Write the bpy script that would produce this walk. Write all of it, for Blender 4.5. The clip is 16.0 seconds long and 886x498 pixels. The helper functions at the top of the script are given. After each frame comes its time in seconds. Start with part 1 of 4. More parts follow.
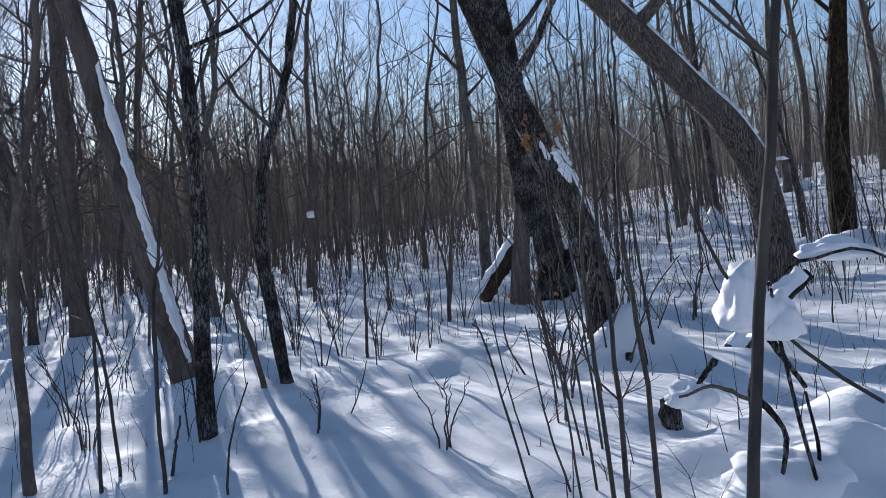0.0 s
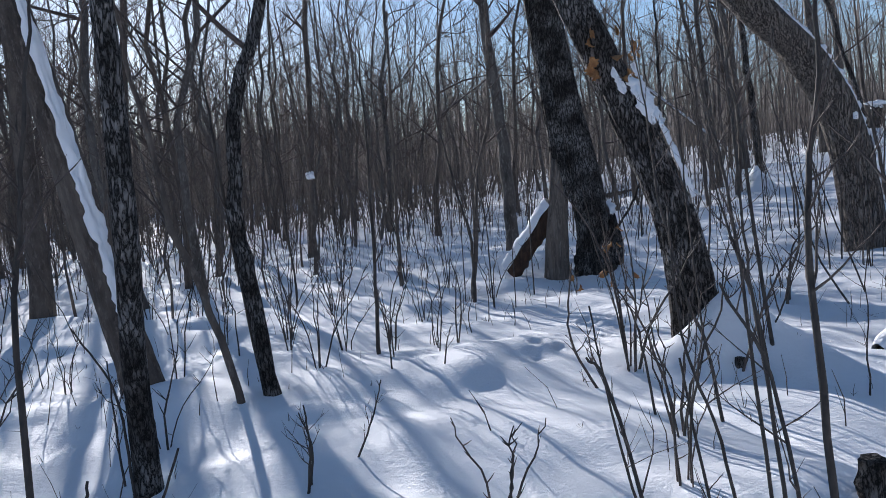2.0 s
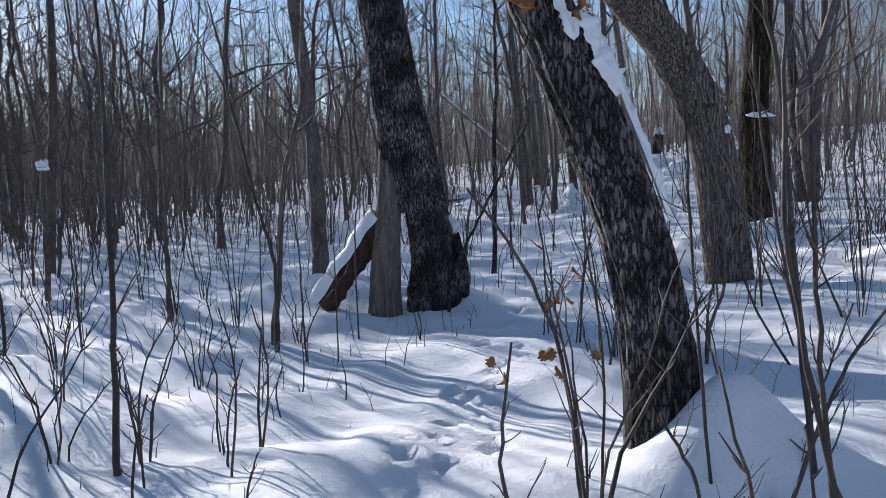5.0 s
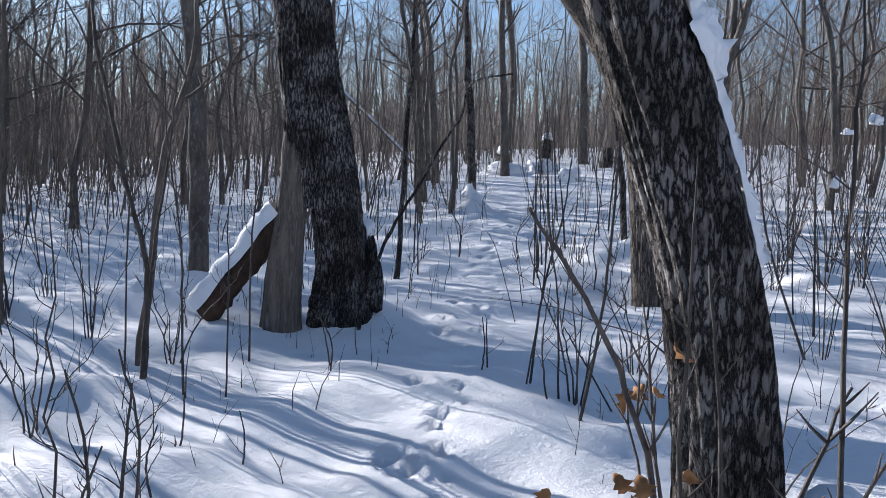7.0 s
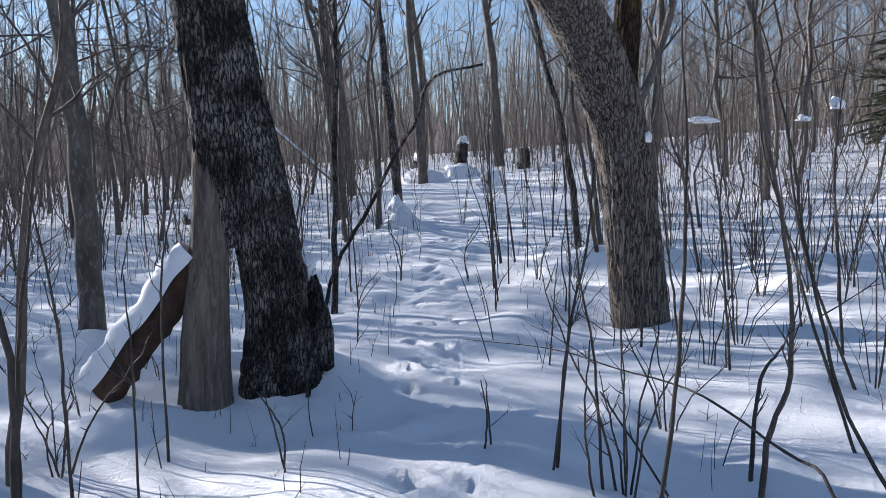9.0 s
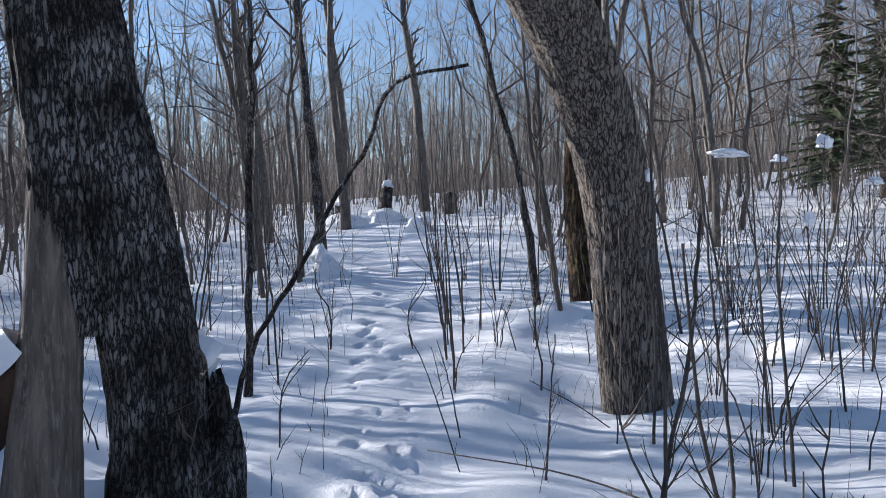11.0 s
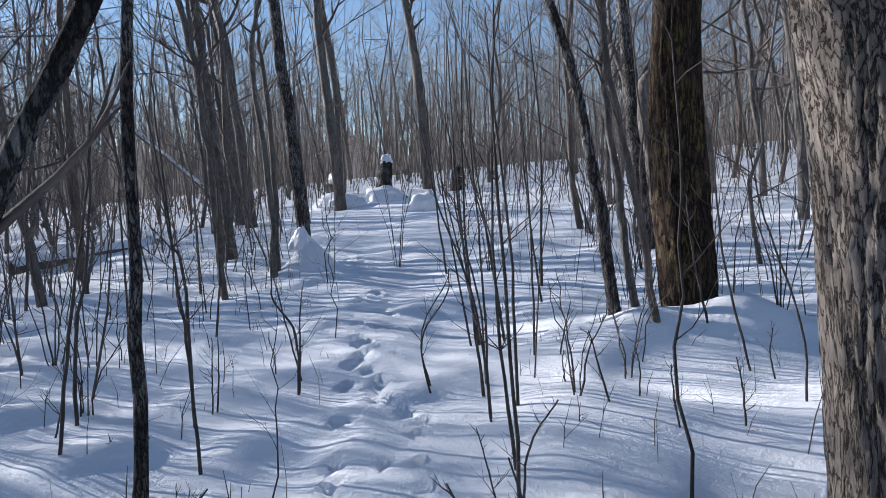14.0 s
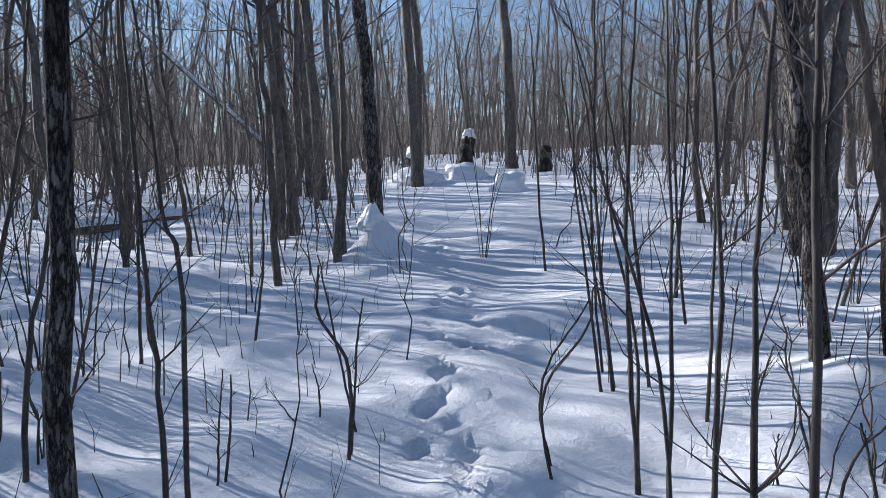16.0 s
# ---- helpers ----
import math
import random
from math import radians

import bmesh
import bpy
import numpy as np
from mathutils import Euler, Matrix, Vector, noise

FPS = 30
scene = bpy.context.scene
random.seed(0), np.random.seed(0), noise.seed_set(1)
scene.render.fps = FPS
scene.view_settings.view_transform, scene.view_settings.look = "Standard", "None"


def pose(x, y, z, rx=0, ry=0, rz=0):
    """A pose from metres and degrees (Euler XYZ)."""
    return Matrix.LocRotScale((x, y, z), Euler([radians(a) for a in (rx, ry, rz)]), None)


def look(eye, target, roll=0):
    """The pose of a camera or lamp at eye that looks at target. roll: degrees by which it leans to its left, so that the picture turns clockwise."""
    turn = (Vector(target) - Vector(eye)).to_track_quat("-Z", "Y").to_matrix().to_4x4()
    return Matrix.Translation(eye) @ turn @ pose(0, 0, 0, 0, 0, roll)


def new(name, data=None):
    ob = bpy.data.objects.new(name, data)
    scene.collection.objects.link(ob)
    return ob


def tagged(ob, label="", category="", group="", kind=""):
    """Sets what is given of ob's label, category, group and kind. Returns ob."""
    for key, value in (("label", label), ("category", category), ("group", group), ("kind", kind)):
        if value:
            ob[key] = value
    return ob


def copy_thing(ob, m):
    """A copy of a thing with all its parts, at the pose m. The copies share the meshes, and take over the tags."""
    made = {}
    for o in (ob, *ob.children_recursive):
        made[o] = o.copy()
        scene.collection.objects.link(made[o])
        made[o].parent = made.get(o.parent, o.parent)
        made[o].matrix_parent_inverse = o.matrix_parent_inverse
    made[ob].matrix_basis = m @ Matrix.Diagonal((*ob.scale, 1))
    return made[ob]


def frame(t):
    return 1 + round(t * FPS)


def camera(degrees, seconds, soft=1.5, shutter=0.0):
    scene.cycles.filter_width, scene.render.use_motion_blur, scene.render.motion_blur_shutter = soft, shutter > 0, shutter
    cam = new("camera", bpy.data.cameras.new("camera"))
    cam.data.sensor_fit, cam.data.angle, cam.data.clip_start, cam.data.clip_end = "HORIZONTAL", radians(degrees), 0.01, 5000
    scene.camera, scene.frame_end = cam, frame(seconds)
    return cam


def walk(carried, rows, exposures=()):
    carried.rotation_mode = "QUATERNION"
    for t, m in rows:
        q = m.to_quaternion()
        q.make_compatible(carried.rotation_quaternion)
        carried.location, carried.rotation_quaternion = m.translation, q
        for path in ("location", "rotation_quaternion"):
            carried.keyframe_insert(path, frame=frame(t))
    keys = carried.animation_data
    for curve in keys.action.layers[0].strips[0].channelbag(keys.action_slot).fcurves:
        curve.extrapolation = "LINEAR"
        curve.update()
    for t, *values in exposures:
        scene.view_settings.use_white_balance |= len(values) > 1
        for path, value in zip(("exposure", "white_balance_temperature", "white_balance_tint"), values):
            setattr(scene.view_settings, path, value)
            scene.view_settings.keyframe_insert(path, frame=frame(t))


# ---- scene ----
cam = camera(61.5, 16.0, soft=0.8)
PATH = [
    (0, (0.511, 1.05, 1.118), (0.412, 3.047, 1.047), -3.9),
    (0.5, (0.448, 1.461, 1.086), (0.403, 3.456, 0.963), -4.2),
    (1, (0.454, 1.947, 1.027), (0.424, 3.941, 0.872), -4.8),
    (1.5, (0.338, 2.443, 1.037), (0.263, 4.434, 0.869), -5.0),
    (2, (0.191, 2.915, 1.073), (0.07, 4.904, 0.91), -4.1),
    (2.5, (0.208, 3.406, 1.052), (0.103, 5.403, 1.001), -4.4),
    (2.8, (0.09, 3.561, 1.054), (0.007, 5.558, 0.981), -2.6),
    (3, (0.053, 3.718, 1.052), (-0.022, 5.716, 0.986), -2.0),
    (3.5, (-0.042, 4.172, 1.075), (0.029, 6.169, 1.014), -2.0),
    (4, (0.019, 4.631, 1.051), (0.195, 6.618, 0.906), -1.5),
    (4.5, (-0.112, 5.063, 1.018), (0.199, 7.029, 0.823), -0.5),
    (5, (-0.038, 5.446, 1.048), (0.412, 7.388, 0.883), -1.4),
    (5.2, (0.014, 5.638, 1.068), (0.488, 7.576, 0.932), -1.9),
    (7.3, (-0.147, 6.93, 1.091), (0.674, 8.744, 0.901), 2.3),
    (7.5, (-0.163, 7.099, 1.061), (0.65, 8.925, 0.996), -0.4),
    (7.8, (-0.192, 7.278, 1.153), (0.664, 9.085, 1.103), -0.6),
    (8, (-0.167, 7.35, 1.164), (0.749, 9.126, 1.08), -0.4),
    (8.5, (-0.006, 7.715, 1.186), (1.003, 9.437, 1.061), 0.3),
    (9, (0.051, 8.05, 1.178), (1.04, 9.781, 1.018), -0.6),
    (9.5, (0.187, 8.464, 1.248), (1.292, 10.125, 1.107), -3.1),
    (10, (0.43, 8.866, 1.216), (1.564, 10.512, 1.156), -2.3),
    (10.2, (0.471, 8.981, 1.246), (1.601, 10.63, 1.192), -1.4),
    (12.3, (1.31, 10.809, 1.203), (2.55, 12.378, 1.15), -1.5),
    (12.5, (1.457, 11.005, 1.206), (2.692, 12.577, 1.136), -1.7),
    (13, (1.747, 11.394, 1.192), (2.97, 12.974, 1.096), -1.8),
    (13.5, (1.986, 11.862, 1.166), (3.177, 13.465, 1.053), -2.1),
    (14, (2.338, 12.228, 1.176), (3.509, 13.846, 1.082), -2.1),
    (14.5, (2.604, 12.678, 1.204), (3.755, 14.312, 1.139), -1.2),
    (15, (2.844, 13.07, 1.243), (3.956, 14.731, 1.177), -1.3),
    (15.5, (3.092, 13.49, 1.215), (4.157, 15.181, 1.118), -0.6),
    (16, (3.17, 13.89, 1.186), (4.178, 15.611, 1.04), 0.9),
]
walk(cam, [(t, look(eye, target, roll)) for t, eye, target, roll in PATH], [(0, 1.02, 5700, 14), (3.5, 1.13, 5730, 14), (5, 1.17, 5750, 14), (9, 1.43, 5820, 15), (12.5, 1.34, 5700, 14), (16, 1.24, 5660, 14)])

# ---- light: low winter sun through bare woods, clear sky ----
SUN_TO = Vector((-0.414, 0.865, 0.290)).normalized()
sun = new("sun", bpy.data.lights.new("sun", "SUN"))
sun.data.energy, sun.data.angle, sun.data.color = 5.0, radians(0.55), (1.0, 0.92, 0.80)
sun.rotation_euler = SUN_TO.to_track_quat("Z", "Y").to_euler()
world = bpy.data.worlds.new("sky")
scene.world = world
world.use_nodes = True
wn = world.node_tree.nodes
sky = wn.new("ShaderNodeTexSky")
sky.sky_type = "NISHITA"
sky.sun_disc = False
sky.sun_elevation = math.asin(SUN_TO.z)
sky.sun_rotation = math.atan2(SUN_TO.x, SUN_TO.y) % (2 * math.pi)
sky.altitude, sky.air_density, sky.dust_density, sky.ozone_density = 200, 1.0, 0.15, 1.2
world.node_tree.links.new(sky.outputs[0], wn["Background"].inputs[0])
wn["Background"].inputs[1].default_value = 0.056


# ---- materials ----
def material(name, base, second, scale=6.0, stretch=(1, 1, 1), rough=0.85, bump=0.4, bump_scale=30.0, fine=None, distance=0.01):
    """Two-tone noise material with a second finer grain and relief."""
    m = bpy.data.materials.new(name)
    m.use_nodes = True
    n, l = m.node_tree.nodes, m.node_tree.links
    b = n["Principled BSDF"]
    b.inputs["Roughness"].default_value = rough
    co = n.new("ShaderNodeTexCoord")
    mp = n.new("ShaderNodeMapping")
    mp.inputs["Scale"].default_value = stretch
    l.new(co.outputs["Object"], mp.inputs["Vector"])
    n1 = n.new("ShaderNodeTexNoise")
    n1.inputs["Scale"].default_value, n1.inputs["Detail"].default_value, n1.inputs["Roughness"].default_value = scale, 6, 0.65
    l.new(mp.outputs[0], n1.inputs["Vector"])
    r1 = n.new("ShaderNodeValToRGB")
    r1.color_ramp.elements[0].position, r1.color_ramp.elements[1].position = 0.35, 0.68
    r1.color_ramp.elements[0].color, r1.color_ramp.elements[1].color = (*base, 1), (*second, 1)
    l.new(n1.outputs["Fac"], r1.inputs["Fac"])
    n2 = n.new("ShaderNodeTexNoise")
    n2.inputs["Scale"].default_value, n2.inputs["Detail"].default_value, n2.inputs["Roughness"].default_value = bump_scale, 5, 0.7
    l.new(mp.outputs[0], n2.inputs["Vector"])
    colour = r1.outputs["Color"]
    if fine:
        mx = n.new("ShaderNodeMix")
        mx.data_type = "RGBA"
        r2 = n.new("ShaderNodeValToRGB")
        r2.color_ramp.elements[0].position, r2.color_ramp.elements[1].position = 0.52, 0.66
        r2.color_ramp.elements[0].color, r2.color_ramp.elements[1].color = (0, 0, 0, 1), (1, 1, 1, 1)
        l.new(n2.outputs["Fac"], r2.inputs["Fac"])
        l.new(r2.outputs["Color"], mx.inputs["Factor"])
        l.new(colour, mx.inputs["A"])
        mx.inputs["B"].default_value = (*fine, 1)
        colour = mx.outputs["Result"]
    l.new(colour, b.inputs["Base Color"])
    bp = n.new("ShaderNodeBump")
    bp.inputs["Strength"].default_value, bp.inputs["Distance"].default_value = bump, distance
    l.new(n2.outputs["Fac"], bp.inputs["Height"])
    l.new(bp.outputs[0], b.inputs["Normal"])
    return m


SNOW = material("snow", (0.86, 0.87, 0.89), (0.92, 0.92, 0.93), 1.3, rough=0.8, bump=0.85, bump_scale=20, distance=0.014)
SNOW.node_tree.nodes["Principled BSDF"].inputs["Specular IOR Level"].default_value = 0.1
CLUMP = material("snow_clump", (0.87, 0.88, 0.9), (0.93, 0.93, 0.94), 5, rough=0.65, bump=0.4, bump_scale=60, distance=0.006)


def bark(name, furrow, low, high, lichen, cells=18.0, stretch=0.25, width=0.16, patchy=0.62):
    """Bark split into long plates by dark furrows, with pale flakes and large stains."""
    m = bpy.data.materials.new(name)
    m.use_nodes = True
    n, l = m.node_tree.nodes, m.node_tree.links
    p = n["Principled BSDF"]
    p.inputs["Roughness"].default_value = 0.92
    p.inputs["Specular IOR Level"].default_value = 0.25
    co, mp = n.new("ShaderNodeTexCoord"), n.new("ShaderNodeMapping")
    mp.inputs["Scale"].default_value = (1, 1, stretch)
    warp = n.new("ShaderNodeTexNoise")
    warp.inputs["Scale"].default_value, warp.inputs["Detail"].default_value, warp.inputs["Roughness"].default_value = cells * 0.55, 6, 0.7
    add = n.new("ShaderNodeVectorMath")
    add.operation = "MULTIPLY_ADD"
    add.inputs[1].default_value = (3.4 / cells, 3.4 / cells, 3.4 / cells)
    l.new(co.outputs["Object"], mp.inputs["Vector"])
    l.new(mp.outputs[0], warp.inputs["Vector"])
    l.new(warp.outputs["Color"], add.inputs[0])
    l.new(mp.outputs[0], add.inputs[2])
    vo = n.new("ShaderNodeTexVoronoi")
    vo.feature = "DISTANCE_TO_EDGE"
    vo.inputs["Scale"].default_value = cells
    l.new(add.outputs[0], vo.inputs["Vector"])
    edge = n.new("ShaderNodeMapRange")
    edge.inputs["From Max"].default_value = width
    edge.interpolation_type = "SMOOTHSTEP"
    edge.inputs["To Min"].default_value = 0.08
    l.new(vo.outputs["Distance"], edge.inputs["Value"])
    big, small = n.new("ShaderNodeTexNoise"), n.new("ShaderNodeTexNoise")
    big.inputs["Scale"].default_value, big.inputs["Detail"].default_value = 3.5, 5
    small.inputs["Scale"].default_value, small.inputs["Detail"].default_value, small.inputs["Roughness"].default_value = cells * 2.6, 6, 0.75
    l.new(co.outputs["Object"], big.inputs["Vector"])
    l.new(mp.outputs[0], small.inputs["Vector"])
    tone = n.new("ShaderNodeValToRGB")
    tone.color_ramp.elements[0].position, tone.color_ramp.elements[1].position = 0.3, 0.7
    tone.color_ramp.elements[0].color, tone.color_ramp.elements[1].color = (*low, 1), (*high, 1)
    l.new(small.outputs["Fac"], tone.inputs["Fac"])
    flake = n.new("ShaderNodeMath")
    flake.operation = "MULTIPLY"
    pick = n.new("ShaderNodeMapRange")
    pick.inputs["From Min"].default_value, pick.inputs["From Max"].default_value = patchy - 0.08, patchy + 0.08
    l.new(big.outputs["Fac"], pick.inputs["Value"])
    l.new(pick.outputs[0], flake.inputs[0])
    l.new(small.outputs["Fac"], flake.inputs[1])
    mx1, mx2 = n.new("ShaderNodeMix"), n.new("ShaderNodeMix")
    mx1.data_type = mx2.data_type = "RGBA"
    l.new(flake.outputs[0], mx1.inputs["Factor"])
    l.new(tone.outputs["Color"], mx1.inputs["A"])
    mx1.inputs["B"].default_value = (*lichen, 1)
    l.new(edge.outputs[0], mx2.inputs["Factor"])
    mx2.inputs["A"].default_value = (*furrow, 1)
    l.new(mx1.outputs["Result"], mx2.inputs["B"])
    l.new(mx2.outputs["Result"], p.inputs["Base Color"])
    height = n.new("ShaderNodeMath")
    height.operation = "MULTIPLY_ADD"
    height.inputs[1].default_value = 0.35
    l.new(small.outputs["Fac"], height.inputs[0])
    l.new(edge.outputs[0], height.inputs[2])
    bp = n.new("ShaderNodeBump")
    bp.inputs["Strength"].default_value, bp.inputs["Distance"].default_value = 1.0, 0.03
    l.new(height.outputs[0], bp.inputs["Height"])
    l.new(bp.outputs[0], p.inputs["Normal"])
    return m


BARK_DARK = bark("bark_dark", (0.010, 0.008, 0.007), (0.042, 0.035, 0.030), (0.195, 0.172, 0.155), (0.43, 0.405, 0.385), 34, 0.27, 0.2, 0.52)
BARK_BLACK = bark("bark_black", (0.008, 0.007, 0.006), (0.018, 0.015, 0.013), (0.12, 0.105, 0.095), (0.42, 0.40, 0.38), 38, 0.27, 0.2, 0.52)
BARK_OAK = bark("bark_oak", (0.032, 0.026, 0.022), (0.135, 0.114, 0.096), (0.275, 0.238, 0.205), (0.30, 0.27, 0.24), 30, 0.12, 0.11, 0.62)
BARK_MOSS = bark("bark_moss", (0.010, 0.007, 0.005), (0.030, 0.020, 0.012), (0.10, 0.064, 0.036), (0.15, 0.12, 0.030), 25, 0.2, 0.16, 0.58)
BARK_GREY = material("bark_grey", (0.055, 0.047, 0.041), (0.155, 0.136, 0.118), 5, (1, 1, 0.4), 0.88, 0.8, 26, (0.21, 0.19, 0.17), 0.015)
BARK_BROWN = material("bark_brown", (0.055, 0.043, 0.036), (0.155, 0.125, 0.10), 5, (1, 1, 0.4), 0.88, 0.8, 26, (0.17, 0.14, 0.115), 0.015)
BARE_WOOD = material("weathered_wood", (0.060, 0.047, 0.038), (0.20, 0.165, 0.135), 5, (3, 3, 0.25), 0.8, 0.8, 22, (0.23, 0.195, 0.165), 0.01)
ROT = material("rotten_wood", (0.022, 0.014, 0.010), (0.095, 0.054, 0.034), 9, (1, 1, 0.4), 0.95, 0.9, 30, None, 0.02)
TWIG = material("twig", (0.045, 0.034, 0.030), (0.135, 0.105, 0.088), 9, rough=0.8, bump=0.3, bump_scale=60)
STEM = material("sapling_stem", (0.026, 0.021, 0.019), (0.085, 0.072, 0.06), 12, (1, 1, 0.5), 0.8, 0.4, 50)
NEEDLE = material("needles", (0.035, 0.06, 0.026), (0.10, 0.125, 0.05), 6, rough=0.7, bump=0.2)
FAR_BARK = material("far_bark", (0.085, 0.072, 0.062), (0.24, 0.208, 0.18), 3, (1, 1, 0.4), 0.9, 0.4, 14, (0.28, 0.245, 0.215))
BRUSH = material("brush_twigs", (0.085, 0.068, 0.055), (0.235, 0.195, 0.158), 4, rough=0.85, bump=0.2, bump_scale=40)
# Far paler than bark: the colour itself carries the brightening of distant haze.
DISTANCE = material("hazy_distant_wood", (0.13, 0.11, 0.107), (0.42, 0.365, 0.34), 3.0, (1, 1, 0.1), 0.95, 0.2, 9, (0.52, 0.47, 0.45))


def brighten_backlit(m, share, tint):
    """Mixes in translucence, so a solid sheet brightens as if sun came through loose twigs."""
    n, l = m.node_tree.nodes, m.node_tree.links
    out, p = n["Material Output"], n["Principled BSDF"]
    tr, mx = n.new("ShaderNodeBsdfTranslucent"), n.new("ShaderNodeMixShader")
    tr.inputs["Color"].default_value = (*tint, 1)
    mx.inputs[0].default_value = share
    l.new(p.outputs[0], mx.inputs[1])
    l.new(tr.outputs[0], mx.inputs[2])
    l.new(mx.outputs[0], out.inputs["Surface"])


brighten_backlit(DISTANCE, 0.3, (0.20, 0.178, 0.16))
LEAF = material("dry_leaf", (0.16, 0.07, 0.022), (0.36, 0.18, 0.065), 14, rough=0.75, bump=0.3, bump_scale=70)


# ---- helpers for shapes ----
def smooth_noise(x, y, cell, seed):
    """Value noise on a plane, numpy arrays in and out, about -1..1."""
    rng = np.random.RandomState(seed)
    grid = rng.uniform(-1, 1, (256, 256))
    u, v = np.asarray(x, float) / cell, np.asarray(y, float) / cell
    i, j = np.floor(u).astype(int), np.floor(v).astype(int)
    a, b = u - i, v - j
    a, b = a * a * (3 - 2 * a), b * b * (3 - 2 * b)
    g = lambda p, q: grid[p % 256, q % 256]
    return (g(i, j) * (1 - a) + g(i + 1, j) * a) * (1 - b) + (g(i, j + 1) * (1 - a) + g(i + 1, j + 1) * a) * b


def mesh_object(name, verts, faces, mat, parent=None, label="", smooth=True):
    me = bpy.data.meshes.new(name)
    me.from_pydata(verts, [], faces)
    if smooth:
        me.polygons.foreach_set("use_smooth", [True] * len(me.polygons))
    me.materials.append(mat)
    ob = new(name, me)
    ob.parent = parent
    if label:
        tagged(ob, label)
    return ob


def tube(verts, faces, pts, radii, sides=6, cap=True, rough=0.0, seed=0):
    """Adds a tapered tube along pts to the two lists."""
    pts = [Vector(p) for p in pts]
    start = len(verts)
    side = Vector((1, 0, 0))
    for k, p in enumerate(pts):
        way = (pts[min(k + 1, len(pts) - 1)] - pts[max(k - 1, 0)]).normalized()
        side = (side - way * side.dot(way))
        side = side.normalized() if side.length > 1e-4 else way.orthogonal().normalized()
        other = way.cross(side)
        for s in range(sides):
            a = 2 * math.pi * s / sides
            r = radii[k]
            if rough:
                r *= 1 + rough * noise.noise(Vector((math.cos(a) * 2 + seed, math.sin(a) * 2, k * 0.6)))
            verts.append(p + (side * math.cos(a) + other * math.sin(a)) * r)
    for k in range(len(pts) - 1):
        for s in range(sides):
            a, b = start + k * sides + s, start + k * sides + (s + 1) % sides
            faces.append((a, b, b + sides, a + sides))
    if cap:
        faces.append(tuple(start + (len(pts) - 1) * sides + s for s in range(sides)))
        faces.append(tuple(start + s for s in reversed(range(sides))))


def curve_points(ctrl, n):
    """Catmull-Rom through control points."""
    c = [Vector(p) for p in ctrl]
    c = [c[0] * 2 - c[1]] + c + [c[-1] * 2 - c[-2]]
    out = []
    for i in range(n + 1):
        u = i / n * (len(c) - 3)
        k = min(int(u), len(c) - 4)
        t = u - k
        p0, p1, p2, p3 = c[k:k + 4]
        out.append(0.5 * (2 * p1 + (p2 - p0) * t + (2 * p0 - 5 * p1 + 4 * p2 - p3) * t * t + (3 * p1 - p0 - 3 * p2 + p3) * t ** 3))
    return out


# ---- ground ----
MOUNDS = []      # x, y, height, radius of snow heaped at trunks
PRINTS = []      # x, y, size, turn of footprints


def base_height(x, y):
    s = 0.9 * x + 0.35 * y
    z = -0.42 + 0.012 * s + 0.2 * np.logaddexp(0, (s - 8.5) / 2)
    z = z + 0.10 * np.exp(-((x - 2.2) ** 2 + (y - 9.2) ** 2) / 5.0)
    far = np.clip((np.hypot(x, y - 12) - 55) / 60, 0, 1)
    return z * (1 - far) + far * (1.0 + 0.02 * np.clip(s, -60, 200))


def ground_height(x, y):
    x, y = np.asarray(x, float), np.asarray(y, float)
    near = np.exp(-(np.hypot(x - 3, y - 13) / 30) ** 2)
    z = base_height(x, y) + (0.07 * smooth_noise(x, y, 1.7, 3) + 0.06 * smooth_noise(x, y, 0.7, 4) + 0.016 * smooth_noise(x, y, 0.27, 5) + 0.12 * np.clip(smooth_noise(x, y, 0.55, 6) - 0.35, 0, 1) - 0.05 * np.abs(smooth_noise(x, y, 0.95, 8)) + 0.02) * near
    for mx, my, h, r in MOUNDS:
        z = z + h * np.exp(-((x - mx) ** 2 + (y - my) ** 2) / (r * r))
    for px, py, size, turn in PRINTS:
        near = (np.abs(x - px) < 0.5) & (np.abs(y - py) < 0.5)
        if not near.any():
            continue
        c, s = math.cos(turn), math.sin(turn)
        xn, yn = x[near] - px, y[near] - py
        u, v = xn * c + yn * s, -xn * s + yn * c
        q = (u / size) ** 2 + (v / (size * 0.55)) ** 2
        z[near] += -size * 0.9 * np.exp(-q ** 2) + 0.2 * size * np.exp(-((np.sqrt(q) - 1.5) ** 2) / 0.08)
    return z


def gz(x, y):
    return float(ground_height(np.array([x]), np.array([y]))[0])


def build_ground():
    def coords(lo, hi, step, end_lo, end_hi):
        mid = list(np.arange(lo, hi, step))
        up, d = [], step
        while (up[-1] if up else hi) < end_hi:
            d *= 1.16
            up.append((up[-1] if up else hi) + d)
        down, d = [], step
        while (down[-1] if down else lo) > end_lo:
            d *= 1.16
            down.append((down[-1] if down else lo) - d)
        return np.array(down[::-1] + mid + up)
    xs, ys = coords(-5.5, 11.0, 0.06, -900, 900), coords(2.5, 24.0, 0.06, -900, 1200)
    X, Y = np.meshgrid(xs, ys)
    Z = ground_height(X, Y)
    v = np.stack([X, Y, Z], -1).reshape(-1, 3)
    w, h = len(xs), len(ys)
    i = np.arange(w * h).reshape(h, w)
    f = np.stack([i[:-1, :-1], i[:-1, 1:], i[1:, 1:], i[1:, :-1]], -1).reshape(-1, 4)
    ob = mesh_object("ground", v.tolist(), f.tolist(), SNOW)
    tagged(ob, "deep white snow covering the forest floor, trodden by footprints", "snow ground", kind="structure")


